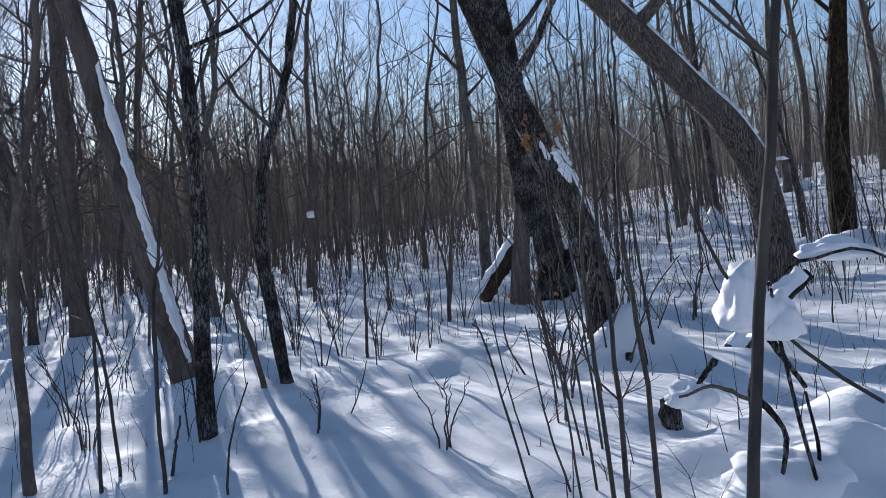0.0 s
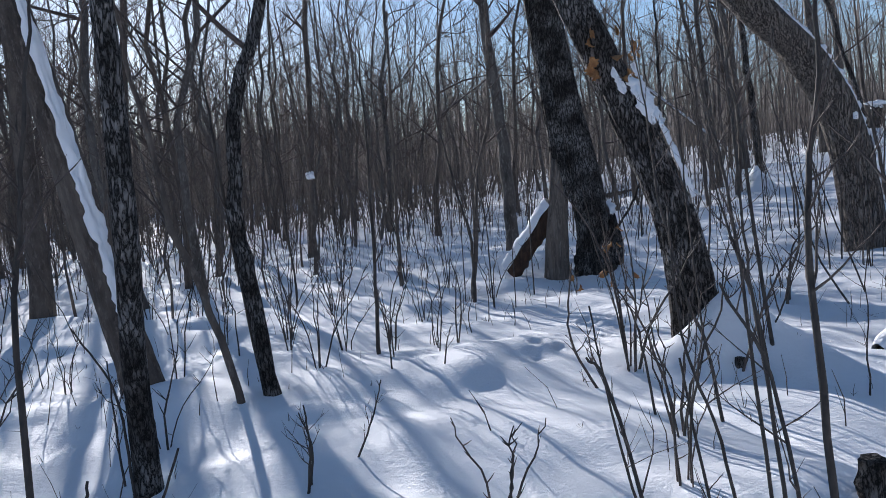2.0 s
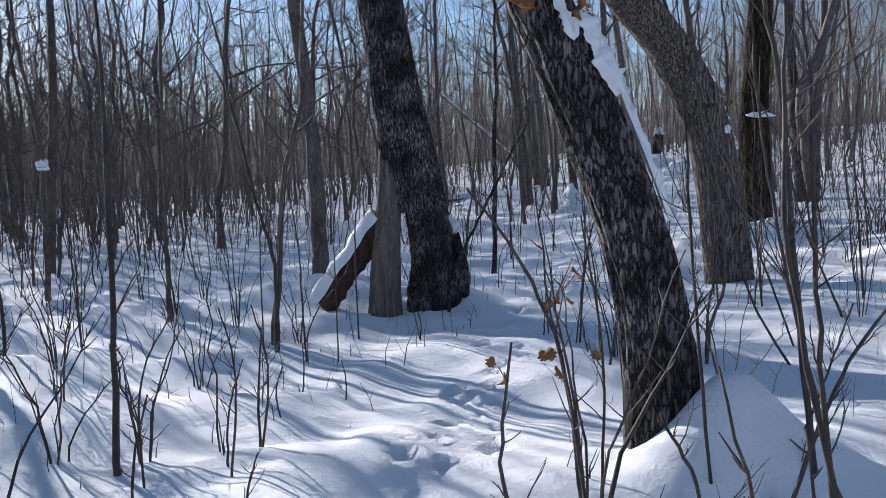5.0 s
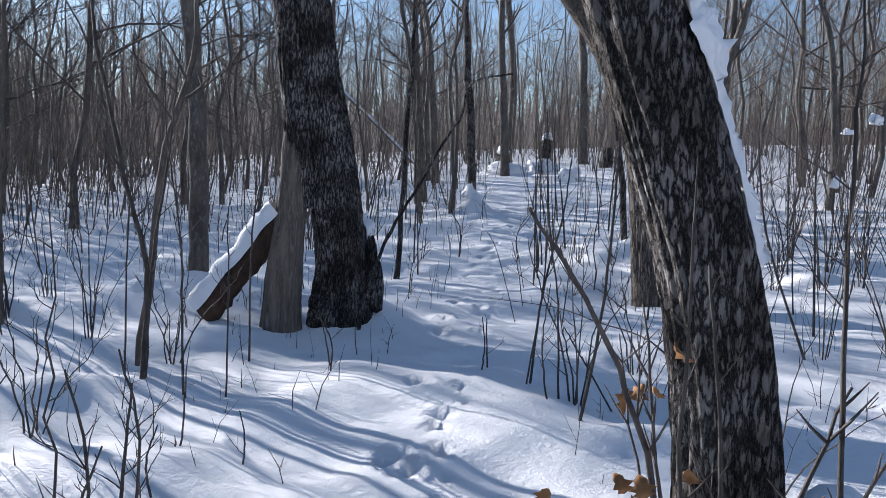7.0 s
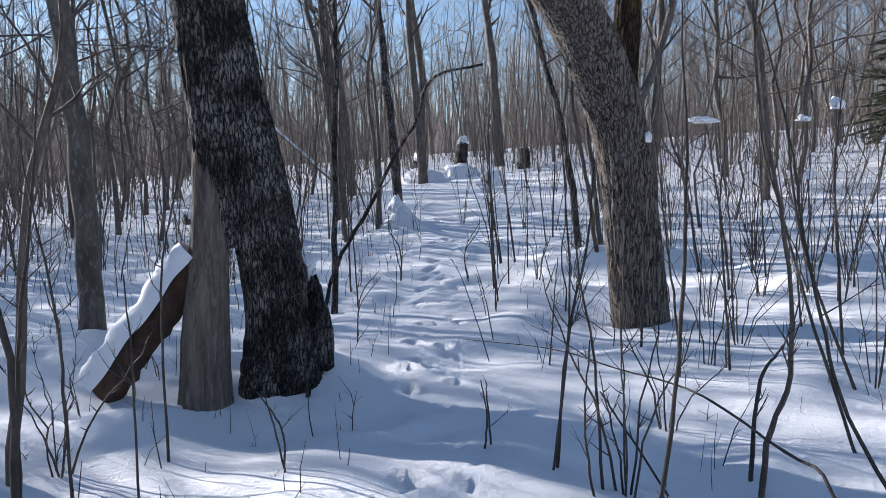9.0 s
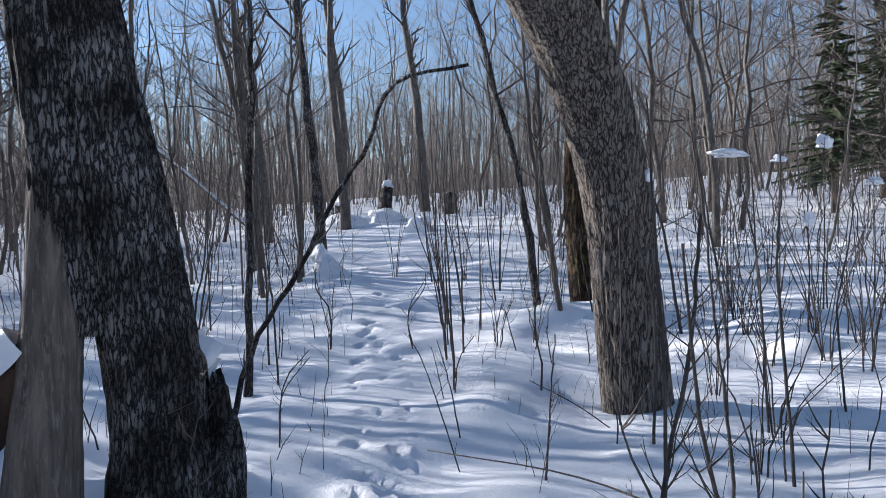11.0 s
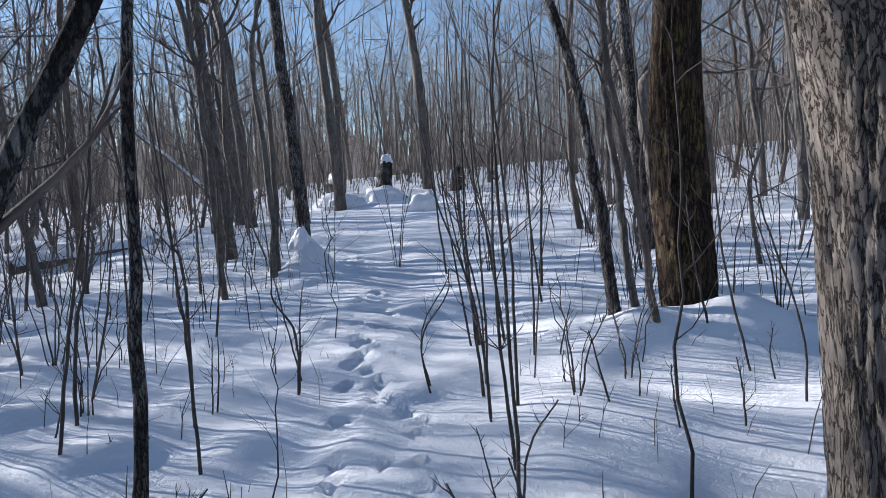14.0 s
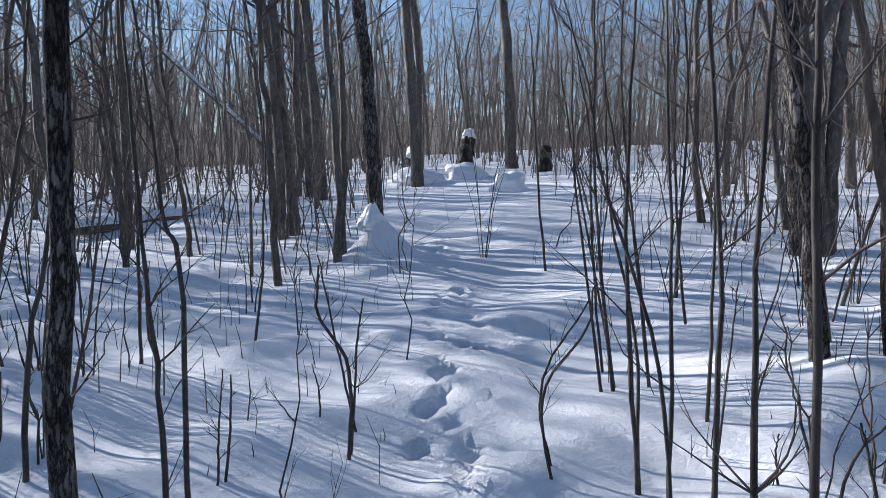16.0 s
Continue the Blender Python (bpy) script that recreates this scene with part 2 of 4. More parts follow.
# ---- trees ----
def big_trunk(name, label, base, ctrl, r0, r1, mat, sides=56, rings=110, furrow=0.03, flare=0.35, freq=9, seed=1, parent=None, category="tree", sink=0.25, limbs=7):
    """A thick trunk with furrowed bark as real relief; ctrl are offsets from the base."""
    x, y = base
    z = gz(x, y)
    pts = curve_points([Vector(ctrl[0]) - Vector((0, 0, sink))] + list(ctrl), rings)
    verts, faces = [], []
    n = len(pts)
    for k, p in enumerate(pts):
        u = k / (n - 1)
        r = r0 + (r1 - r0) * u + flare * r0 * math.exp(-max(p.z + 0.05, 0) / 0.18)
        for s in range(sides):
            a = 2 * math.pi * s / sides
            q = Vector((math.cos(a) * freq * 0.35 + seed * 7, math.sin(a) * freq * 0.35, p.z * 1.1 * freq / 9))
            ridge = 1.0 - 3.4 * max(0.0, 0.26 - abs(noise.noise(q * 1.6)) * 1.1) - 0.5
            lump = noise.noise(Vector((math.cos(a) * 0.9 + seed, math.sin(a) * 0.9, p.z * 0.8)))
            chip = noise.noise(Vector((q.x * 3.2, q.y * 3.2, q.z * 7)))
            rr = r * (1 + 0.10 * lump) + furrow * (ridge + 0.45 * chip)
            verts.append(p + Vector((math.cos(a) * rr, math.sin(a) * rr, 0)))
    for k in range(n - 1):
        for s in range(sides):
            a, b = k * sides + s, k * sides + (s + 1) % sides
            faces.append((a, b, b + sides, a + sides))
    faces.append(tuple((n - 1) * sides + s for s in range(sides)))
    if parent is None:
        root = new(name)
        root.location = (x, y, z)
        tagged(root, label, category)
        mesh_object("trunk", verts, faces, mat, root)
        g = random.Random(seed)
        for i in range(limbs):
            k = int(n * (0.64 + 0.34 * i / limbs))
            p, a = pts[k], g.uniform(0, 6.28)
            way, ln = Vector((math.cos(a), math.sin(a), g.uniform(0.4, 1.0))).normalized(), g.uniform(1.6, 3.4)
            bp = [p]
            for j in range(7):
                way = (way + Vector((g.gauss(0, 0.16), g.gauss(0, 0.16), 0.06 + g.gauss(0, 0.08)))).normalized()
                bp.append(bp[-1] + way * ln / 7)
            br = (r0 + (r1 - r0) * k / n) * g.uniform(0.25, 0.45)
            lv, lf = [], []
            tube(lv, lf, bp, [br * (1 - 0.85 * j / 7) for j in range(8)], 8, False, 0.2, i)
            for j in range(12):
                q = bp[g.randrange(2, 8)]
                w2 = (way + Vector((g.gauss(0, 0.7), g.gauss(0, 0.7), g.gauss(0.1, 0.4)))).normalized()
                l2 = ln * g.uniform(0.15, 0.35)
                tube(lv, lf, [q, q + w2 * l2 * 0.5, q + w2 * l2 + Vector((0, 0, 0.1 * l2))], [br * 0.25, br * 0.18, br * 0.06], 4, False)
            mesh_object("limb", lv, lf, mat, root)
        return root, pts
    return mesh_object(name, verts, faces, mat, parent, label), pts


def grow(rng, height, r0, lean=(0, 0), limbs=9, first=0.35, twigs=4, wander=0.03, sides=(7, 4, 3), spread=0.55, reach=0.32):
    """Trunk and crown lists of a bare tree of that height standing at the origin."""
    tv, tf, cv, cf = [], [], [], []
    n = 12
    pts, dx, dy = [], 0.0, 0.0
    for k in range(n + 1):
        u = k / n
        dx += rng.gauss(0, wander) * height / n * 2
        dy += rng.gauss(0, wander) * height / n * 2
        pts.append(Vector((lean[0] * u * height + dx, lean[1] * u * height + dy, u * height - (0.2 if k == 0 else 0))))
    rad = [r0 * (1.25 if k == 0 else 1) * (1 - 0.85 * (k / n) ** 1.1) for k in range(n + 1)]
    tube(tv, tf, pts, rad, sides[0], True, 0.18, rng.random() * 50)
    for i in range(limbs):
        u = first + (0.97 - first) * (i + rng.random()) / limbs
        k = min(int(u * n), n - 1)
        p = pts[k].lerp(pts[k + 1], u * n - k)
        a = rng.uniform(0, 2 * math.pi)
        length = height * reach * (1.15 - u) * rng.uniform(0.6, 1.2)
        rise = rng.uniform(0.15, 1.1)
        way = Vector((math.cos(a) * spread, math.sin(a) * spread, rise * spread)).normalized()
        bp = [p]
        for j in range(5):
            way = (way + Vector((rng.gauss(0, 0.2), rng.gauss(0, 0.2), 0.07 + rng.gauss(0, 0.14)))).normalized()
            bp.append(bp[-1] + way * length / 5)
        br = max(rad[k] * rng.uniform(0.3, 0.5), 0.004)
        tube(cv, cf, bp, [br * (1 - 0.8 * j / 5) for j in range(6)], sides[1], False)
        for j in range(twigs):
            q = rng.uniform(0.25, 0.98) * 5
            m = min(int(q), 4)
            p2 = bp[m].lerp(bp[m + 1], q - m)
            d2 = (bp[m + 1] - bp[m]).normalized() + Vector((rng.gauss(0, 0.5), rng.gauss(0, 0.5), rng.uniform(0, 0.5)))
            d2.normalize()
            l2 = length * rng.uniform(0.25, 0.55)
            mid = p2 + d2 * l2 * 0.5 + Vector((0, 0, l2 * 0.05))
            end = p2 + d2 * l2 + Vector((rng.gauss(0, 0.1) * l2, rng.gauss(0, 0.1) * l2, l2 * 0.2))
            tube(cv, cf, [p2, mid, end], [br * 0.4, br * 0.3, br * 0.12], sides[2], False)
    return tv, tf, cv, cf


def tree_kind(rng, height, r0, bark, name="forest_tree", label="", category="tree", group="", **kw):
    tv, tf, cv, cf = grow(rng, height, r0, **kw)
    root = new(name)
    tagged(root, label, category, group)
    mesh_object("trunk", tv, tf, bark, root)
    tagged(mesh_object("crown", cv, cf, TWIG, root), kind="stuff")
    return root


class Kinds:
    """A few grown trees that are placed again and again; the first placing uses the original."""

    def __init__(self, made):
        self.made, self.used = made, set()

    def put(self, i, x, y, turn=0.0, scale=1.0, tip=0.0, tip_way=0.0, z=None):
        i %= len(self.made)
        m = Matrix.Translation((x, y, gz(x, y) if z is None else z)) @ Matrix.Rotation(tip, 4, Vector((-math.sin(tip_way), math.cos(tip_way), 0))) @ Matrix.Rotation(turn, 4, "Z")
        if i in self.used:
            ob = copy_thing(self.made[i], m)
        else:
            ob = self.made[i]
            ob.matrix_basis = m
            self.used.add(i)
        ob.scale = (scale, scale, scale)
        return ob


def blob(name, label, centre, size, seed, mat=CLUMP, category="snow clump", flat=0.0, turn=0.0, parent=None, rough=0.35, cone=False):
    """A lumpy heap of snow."""
    bm = bmesh.new()
    bmesh.ops.create_icosphere(bm, subdivisions=4, radius=1)
    rot = Matrix.Rotation(turn, 3, "Z")
    for v in bm.verts:
        k = 1 + rough * noise.noise(v.co * 1.4 + Vector((seed * 3.1, 0, 0))) + rough * 0.55 * noise.noise(v.co * 3.0 + Vector((0, seed, 0)))
        q = v.co * k
        if cone:
            q.x, q.y = q.x * (1.05 - 0.75 * max(0, q.z)), q.y * (1.05 - 0.75 * max(0, q.z))
        if q.z < -0.3:
            q.z = -0.3 + (q.z + 0.3) * 0.25
        v.co = rot @ Vector((q.x * size[0], q.y * size[1], q.z * size[2]))
    me = bpy.data.meshes.new(name)
    bm.to_mesh(me)
    bm.free()
    me.polygons.foreach_set("use_smooth", [True] * len(me.polygons))
    me.materials.append(mat)
    ob = new(name, me)
    ob.location = centre
    if parent:
        ob.parent = parent
        if label:
            tagged(ob, label)
    else:
        tagged(ob, label, category)
    return ob


# ---- snow heaped round the trunks ----
MOUNDS += [(1.98, 4.62, 0.22, 0.25), (2.35, 4.95, 0.3, 0.3), (2.1, 5.5, 0.2, 0.3), (1.62, 5.3, 0.10, 0.22), (2.7, 5.6, 0.25, 0.35), (1.90, 8.26, 0.36, 0.25), (2.12, 8.2, 0.10, 0.5), (1.60, 8.18, 0.10, 0.25), (1.95, 13.55, 0.22, 0.35), (5.25, 13.1, 0.06, 0.5), (5.5, 13.4, -0.15, 0.9), (3.0, 16.2, -0.15, 1.0), (0.5, 15.0, 0.2, 1.3), (-2.3, 8.35, 0.16, 0.5), (-1.45, 6.75, 0.06, 0.4), (1.9, 13.1, 0.095, 0.5),
           (7.85, 15.85, 0.22, 0.6), (7.15, 16.2, 0.16, 0.4), (7.5, 15.65, 0.10, 0.4), (6.9, 16.0, 0.12, 0.3), (4.7, 14.1, 0.08, 0.5), (7.2, 22.3, 0.45, 0.35), (7.0, 21.9, 0.08, 1.0)]
PRINTS += [(1.13, 9.96, 0.095, 0.65), (0.53, 8.83, 0.08, 1.0), (0.75, 9.15, 0.08, 1.35), (1.1, 10.14, 0.095, 0.82), (1.63, 11.2, 0.08, 1.18), (1.6, 11.1, 0.08, 0.65), (2.45, 12.78, 0.095, 1.0), (2.66, 13.18, 0.08, 1.35), (2.88, 13.5, 0.08, 0.82), (3.18, 14.12, 0.095, 1.18), (3.35, 13.84, 0.08, 0.65), (2.8, 13.1, 0.08, 1.0), (2.47, 12.84, 0.095, 1.35), (4.02, 15.58, 0.08, 0.82), (3.8, 14.8, 0.08, 1.18), (3.37, 14.43, 0.095, 0.65), (4.14, 15.8, 0.08, 1.0), (3.7, 14.9, 0.08, 1.35), (5.12, 17.35, 0.095, 0.82)]
PRINTS += [(5.04, 16.8, 0.095, 0.65), (4.87, 16.98, 0.08, 1.0), (5.25, 17.43, 0.08, 1.35), (5.5, 17.8, 0.095, 0.82), (5.95, 18.3, 0.08, 1.18), (6.02, 18.2, 0.08, 0.65), (6.45, 19.1, 0.095, 1.0), (6.42, 18.8, 0.08, 1.35), (6.84, 19.69, 0.08, 0.82), (7.0, 20.1, 0.095, 1.18), (8.3, 23.2, 0.08, 0.65), (8.17, 22.67, 0.08, 1.0), (7.5, 21.2, 0.095, 1.35), (3.64, 20.04, 0.08, 0.82), (3.64, 19.5, 0.08, 1.18), (4.5, 16.35, 0.095, 0.65), (1.9, 11.75, 0.08, 1.0), (2.1, 12.2, 0.08, 1.35), (0.9, 9.5, 0.095, 0.82)]
steps = random.Random(5)
for k in range(70):
    y = 8.5 + k * 0.22
    PRINTS.append((-0.3 + (y - 7) * 0.545 + 0.12 * math.sin(y * 0.9) + steps.gauss(0, 0.10), y + steps.gauss(0, 0.05), steps.uniform(0.045, 0.08), 1.05 + steps.gauss(0, 0.25)))
build_ground()

# ---- the large trunks ----
leaning_birch, A_LINE = big_trunk("leaning_tree", "leaning dark flaky-barked tree trunk with snow stuck to its side", (1.71, 8.51),
    [(0, 0, 0), (-0.12, 0.01, 0.80), (-0.38, 0.07, 1.55), (-0.62, 0.14, 2.15), (-1.18, 0.27, 3.6), (-2.5, 0.55, 7.5), (-3.5, 0.75, 11)], 0.18, 0.10, BARK_DARK, furrow=0.015, flare=0.15, freq=9, seed=2, sides=130, rings=230)

twin_tree, B_LINE = big_trunk("split_tree", "dark old tree split at the foot beside a bare grey slab", (1.68, 13.3),
    [(0, 0, 0), (-0.03, 0.01, 0.6), (-0.16, 0.08, 1.5), (-0.33, 0.15, 2.45), (-0.45, 0.2, 3.35), (-0.7, 0.3, 5.2), (-1.4, 0.5, 9.5), (-1.8, 0.6, 13)], 0.262, 0.14, BARK_BLACK, furrow=0.014, flare=0.22, freq=10, seed=5, sides=130, rings=220)
big_trunk("bare_slab", "grey barkless weathered half stem", (0, 0),
    [(-0.55, -0.02, 0), (-0.53, 0.0, 0.4), (-0.49, 0.03, 0.8), (-0.46, 0.06, 1.2), (-0.44, 0.1, 1.6), (-0.42, 0.15, 1.85)], 0.175, 0.085, BARE_WOOD, sides=70, rings=110, furrow=0.018, flare=0.0, freq=7, seed=8, parent=twin_tree)
big_trunk("second_stem", "dark bark of the second stem above the bare slab", (0, 0),
    [(-0.33, 0.06, 1.0), (-0.40, 0.07, 1.45), (-0.45, 0.10, 1.9), (-0.50, 0.15, 2.5), (-0.58, 0.2, 3.2), (-0.74, 0.27, 4.6), (-1.1, 0.4, 7)], 0.125, 0.15, BARK_BLACK, sides=70, rings=130, furrow=0.016, flare=0.0, freq=8, seed=18, parent=twin_tree, sink=0.1)

blob("root_swell", "dark gnarled root swell", (0.22, -0.05, 0.16), (0.13, 0.14, 0.44), 21, mat=BARK_BLACK, parent=twin_tree, rough=0.5)
blob("root_swell", "dark gnarled root swell", (-0.18, -0.10, 0.0), (0.12, 0.12, 0.22), 22, mat=BARK_BLACK, parent=twin_tree, rough=0.5)

oak, E_LINE = big_trunk("oak", "thick grey oak trunk with furrowed bark arching over the snow", (5.40, 13.46),
    [(0, 0, 0), (-0.11, 0.0, 0.96), (-0.39, -0.08, 1.9), (-0.85, -0.18, 2.65), (-1.38, -0.25, 3.2), (-2.05, -0.22, 3.95), (-3.0, -0.1, 5.0), (-4.4, 0, 6.0), (-6.8, 0.2, 7.4)], 0.262, 0.275, BARK_OAK, furrow=0.016, flare=0.03, freq=15, seed=3, rings=300, sides=170)

mossy, F_LINE = big_trunk("mossy_tree", "brown mossy tree trunk standing in a snow heap", (7.7, 16.1),
    [(0, 0, 0), (-0.02, 0.08, 1.6), (0.05, 0.06, 3.3), (0.15, 0.0, 6), (0.4, 0.1, 12)], 0.292, 0.10, BARK_MOSS, furrow=0.018, flare=-0.12, seed=4, sides=110, rings=190)

snowy_lean, C2_LINE = big_trunk("snowy_leaning_tree", "brown leaning trunk with a band of snow along its upper side", (-2.55, 8.45),
    [(0, 0, 0), (-0.22, 0, 0.95), (-0.45, -0.02, 2.0), (-0.75, -0.03, 3.3), (-1.0, -0.05, 4.4), (-1.6, 0, 8), (-1.9, 0.1, 11)], 0.155, 0.07, BARK_BROWN, furrow=0.016, flare=0.1, seed=6, sides=90, rings=170)

straight_dark, C_LINE = big_trunk("slim_tree", "slim dark-barked tree trunk rising from the snow", (-1.66, 6.68),
    [(0.02, -0.12, 0), (0.08, -0.25, 0.7), (0.17, -0.38, 1.4), (0.22, -0.5, 2.6), (0.08, -0.5, 4.5), (0.1, -0.4, 8)], 0.074, 0.035, BARK_BLACK, sides=24, rings=90, furrow=0.006, flare=0.1, seed=7)

# ---- forest kinds ----
rng = random.Random(11)
TALL = Kinds([tree_kind(rng, rng.uniform(10, 14), rng.uniform(0.045, 0.08), BARK_GREY if i % 3 else BARK_BROWN, label="tall bare grey-barked tree in the snowy wood", group="bare trees of the wood",
                        limbs=19, first=0.16, twigs=9, wander=0.07, reach=0.34, lean=(rng.gauss(0, 0.05), rng.gauss(0, 0.05))) for i in range(9)])
SLIM = Kinds([tree_kind(rng, rng.uniform(5, 8.5), rng.uniform(0.015, 0.028), BARK_BROWN if i % 2 else BARK_GREY, name="young_tree", label="slim young bare tree standing in snow", category="young tree", group="young bare trees",
                        limbs=14, first=0.1, twigs=6, wander=0.10, reach=0.34, sides=(6, 4, 3), lean=(rng.gauss(0, 0.08), rng.gauss(0, 0.08))) for i in range(9)])
TWIGGY = Kinds([tree_kind(rng, rng.uniform(0.9, 2.6), rng.uniform(0.005, 0.011), STEM, name="sapling", label="thin dark leafless sapling in the snow", category="sapling", group="leafless saplings",
                          limbs=7, first=0.2, twigs=3, wander=0.09, reach=0.3, sides=(5, 4, 3), lean=(rng.gauss(0, 0.08), rng.gauss(0, 0.08))) for i in range(12)])


def clear(x, y, gap=0.9):
    """Away from the walked line and the open trail ahead."""
    px = 0.3 - 0.1 * y if y < 7 else -0.3 + (y - 7) * 0.6
    return abs(x - px) > gap


count = 0
while count < 180:
    a, d = rng.uniform(-1.9, 1.1), 8 + 30 * rng.random() ** 0.7
    x, y = 1 - d * math.sin(a), 8 + d * math.cos(a)
    if clear(x, y, 1.5 + 0.09 * y) and (d > 15 or x < -3):
        TALL.put(rng.randrange(9), x, y, rng.uniform(0, 6.3), rng.uniform(0.75, 1.3), rng.gauss(0, 0.04), rng.uniform(0, 6.3))
        count += 1
count = 0
while count < 270:
    a, d = rng.uniform(-1.9, 1.1), 5 + 30 * rng.random() ** 0.7
    x, y = 1 - d * math.sin(a), 7 + d * math.cos(a)
    if clear(x, y, 1.4 + 0.07 * y) and (d > 12 or x < -3):
        SLIM.put(rng.randrange(9), x, y, rng.uniform(0, 6.3), rng.uniform(0.6, 1.2), rng.gauss(0, 0.06), rng.uniform(0, 6.3))
        count += 1
count = 0
while count < 165:
    x, y = rng.uniform(-7, 14), rng.uniform(7, 27)
    if clear(x, y) and rng.random() < (0.35 + 0.65 * min(1, math.hypot(x - 2, y - 10) / 9)):
        TWIGGY.put(rng.randrange(12), x, y, rng.uniform(0, 6.3), rng.uniform(0.5, 1.1), rng.gauss(0, 0.1), rng.uniform(0, 6.3))
        count += 1

# ---- the far wood ----
def far_wood(name, label, n, d0, d1, hmin, hmax, r, seed, limbs, mat, fine=0, a0=-2.0, a1=1.25, tilt=0.11):
    g = random.Random(seed)
    v, f = [], []
    for _ in range(n):
        a, d = g.uniform(a0, a1), math.sqrt(g.uniform(d0 * d0, d1 * d1))
        x, y = 2 - d * math.sin(a), 9 + d * math.cos(a)
        h = g.uniform(hmin, hmax)
        z = float(base_height(np.array([x]), np.array([y]))[0]) - 0.2
        lx, ly = g.gauss(0, tilt) * h, g.gauss(0, tilt) * h
        if d < 32 and not clear(x, y, 1.3 + 0.03 * d):
            continue
        p = [Vector((x, y, z)), Vector((x + lx * 0.35 + g.gauss(0, 0.035) * h, y + ly * 0.35 + g.gauss(0, 0.035) * h, z + h * 0.45)), Vector((x + lx, y + ly, z + h))]
        rr = r * g.uniform(0.4, 1.6)
        bow = p[1].lerp(p[2], 0.5) + Vector((g.gauss(0, 0.03), g.gauss(0, 0.03), 0)) * h
        tube(v, f, [p[0], p[1], bow, p[2]], [rr, rr * 0.7, rr * 0.42, rr * 0.12], 4, False)
        for k in range(limbs):
            u = g.uniform(0.2, 0.95)
            q = p[0].lerp(p[1], u / 0.45) if u < 0.45 else p[1].lerp(p[2], (u - 0.45) / 0.55)
            b = g.uniform(0, 6.28)
            ln = h * g.uniform(0.12, 0.42) * (1.2 - u)
            e = q + Vector((math.cos(b) * ln, math.sin(b) * ln, ln * g.uniform(0.1, 1.3)))
            tube(v, f, [q, q.lerp(e, 0.5) + Vector((g.gauss(0, 0.09), g.gauss(0, 0.09), -0.1 + g.gauss(0, 0.06))) * ln, e], [rr * 0.32, rr * 0.24, rr * 0.09], 3, False)
            for _ in range(fine):
                t = q.lerp(e, g.uniform(0.3, 0.9))
                w = (e - q) * 0.5 + Vector((g.gauss(0, 0.35), g.gauss(0, 0.35), g.uniform(-0.1, 0.4))) * ln
                tube(v, f, [t, t + w * g.uniform(0.5, 1.0)], [rr * 0.14, rr * 0.05], 3, False)
    ob = mesh_object(name, v, f, mat)
    tagged(ob, label, "woods", kind="stuff")


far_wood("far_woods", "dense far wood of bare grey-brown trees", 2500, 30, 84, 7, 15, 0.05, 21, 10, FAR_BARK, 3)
far_wood("underbrush", "tangled leafless underbrush between the trees", 3000, 13, 60, 1.2, 5.0, 0.015, 22, 8, BRUSH, 0, tilt=0.2)
far_wood("brown_brush", "brown leafless brush crowding the wood's edge", 1200, 22, 50, 2.0, 6.5, 0.014, 25, 11, BRUSH, 1, tilt=0.22)

far_wood("thin_brush", "thin leafless stems standing in the snow", 420, 9, 18, 0.7, 2.6, 0.008, 23, 7, TWIG, tilt=0.16)
far_wood("thicket", "dark leafless thicket on the low ground", 700, 11, 34, 1.4, 5.5, 0.013, 24, 9, BRUSH, 0, 0.1, 1.2, tilt=0.2)


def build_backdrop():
    """The wooded rise that closes the view all round, its haze put into the material."""
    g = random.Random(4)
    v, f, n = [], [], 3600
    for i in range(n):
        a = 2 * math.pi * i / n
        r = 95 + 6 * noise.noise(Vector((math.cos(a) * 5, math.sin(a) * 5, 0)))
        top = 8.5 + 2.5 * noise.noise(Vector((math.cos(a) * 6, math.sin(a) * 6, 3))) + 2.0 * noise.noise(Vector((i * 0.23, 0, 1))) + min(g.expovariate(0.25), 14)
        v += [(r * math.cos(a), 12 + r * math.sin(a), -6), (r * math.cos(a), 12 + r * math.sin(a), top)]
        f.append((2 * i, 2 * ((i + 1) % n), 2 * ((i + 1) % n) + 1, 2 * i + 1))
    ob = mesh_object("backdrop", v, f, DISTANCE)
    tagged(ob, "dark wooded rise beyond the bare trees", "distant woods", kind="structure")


build_backdrop()


# ---- single saplings and shrubs ----
STEM_NUMBER = [0]


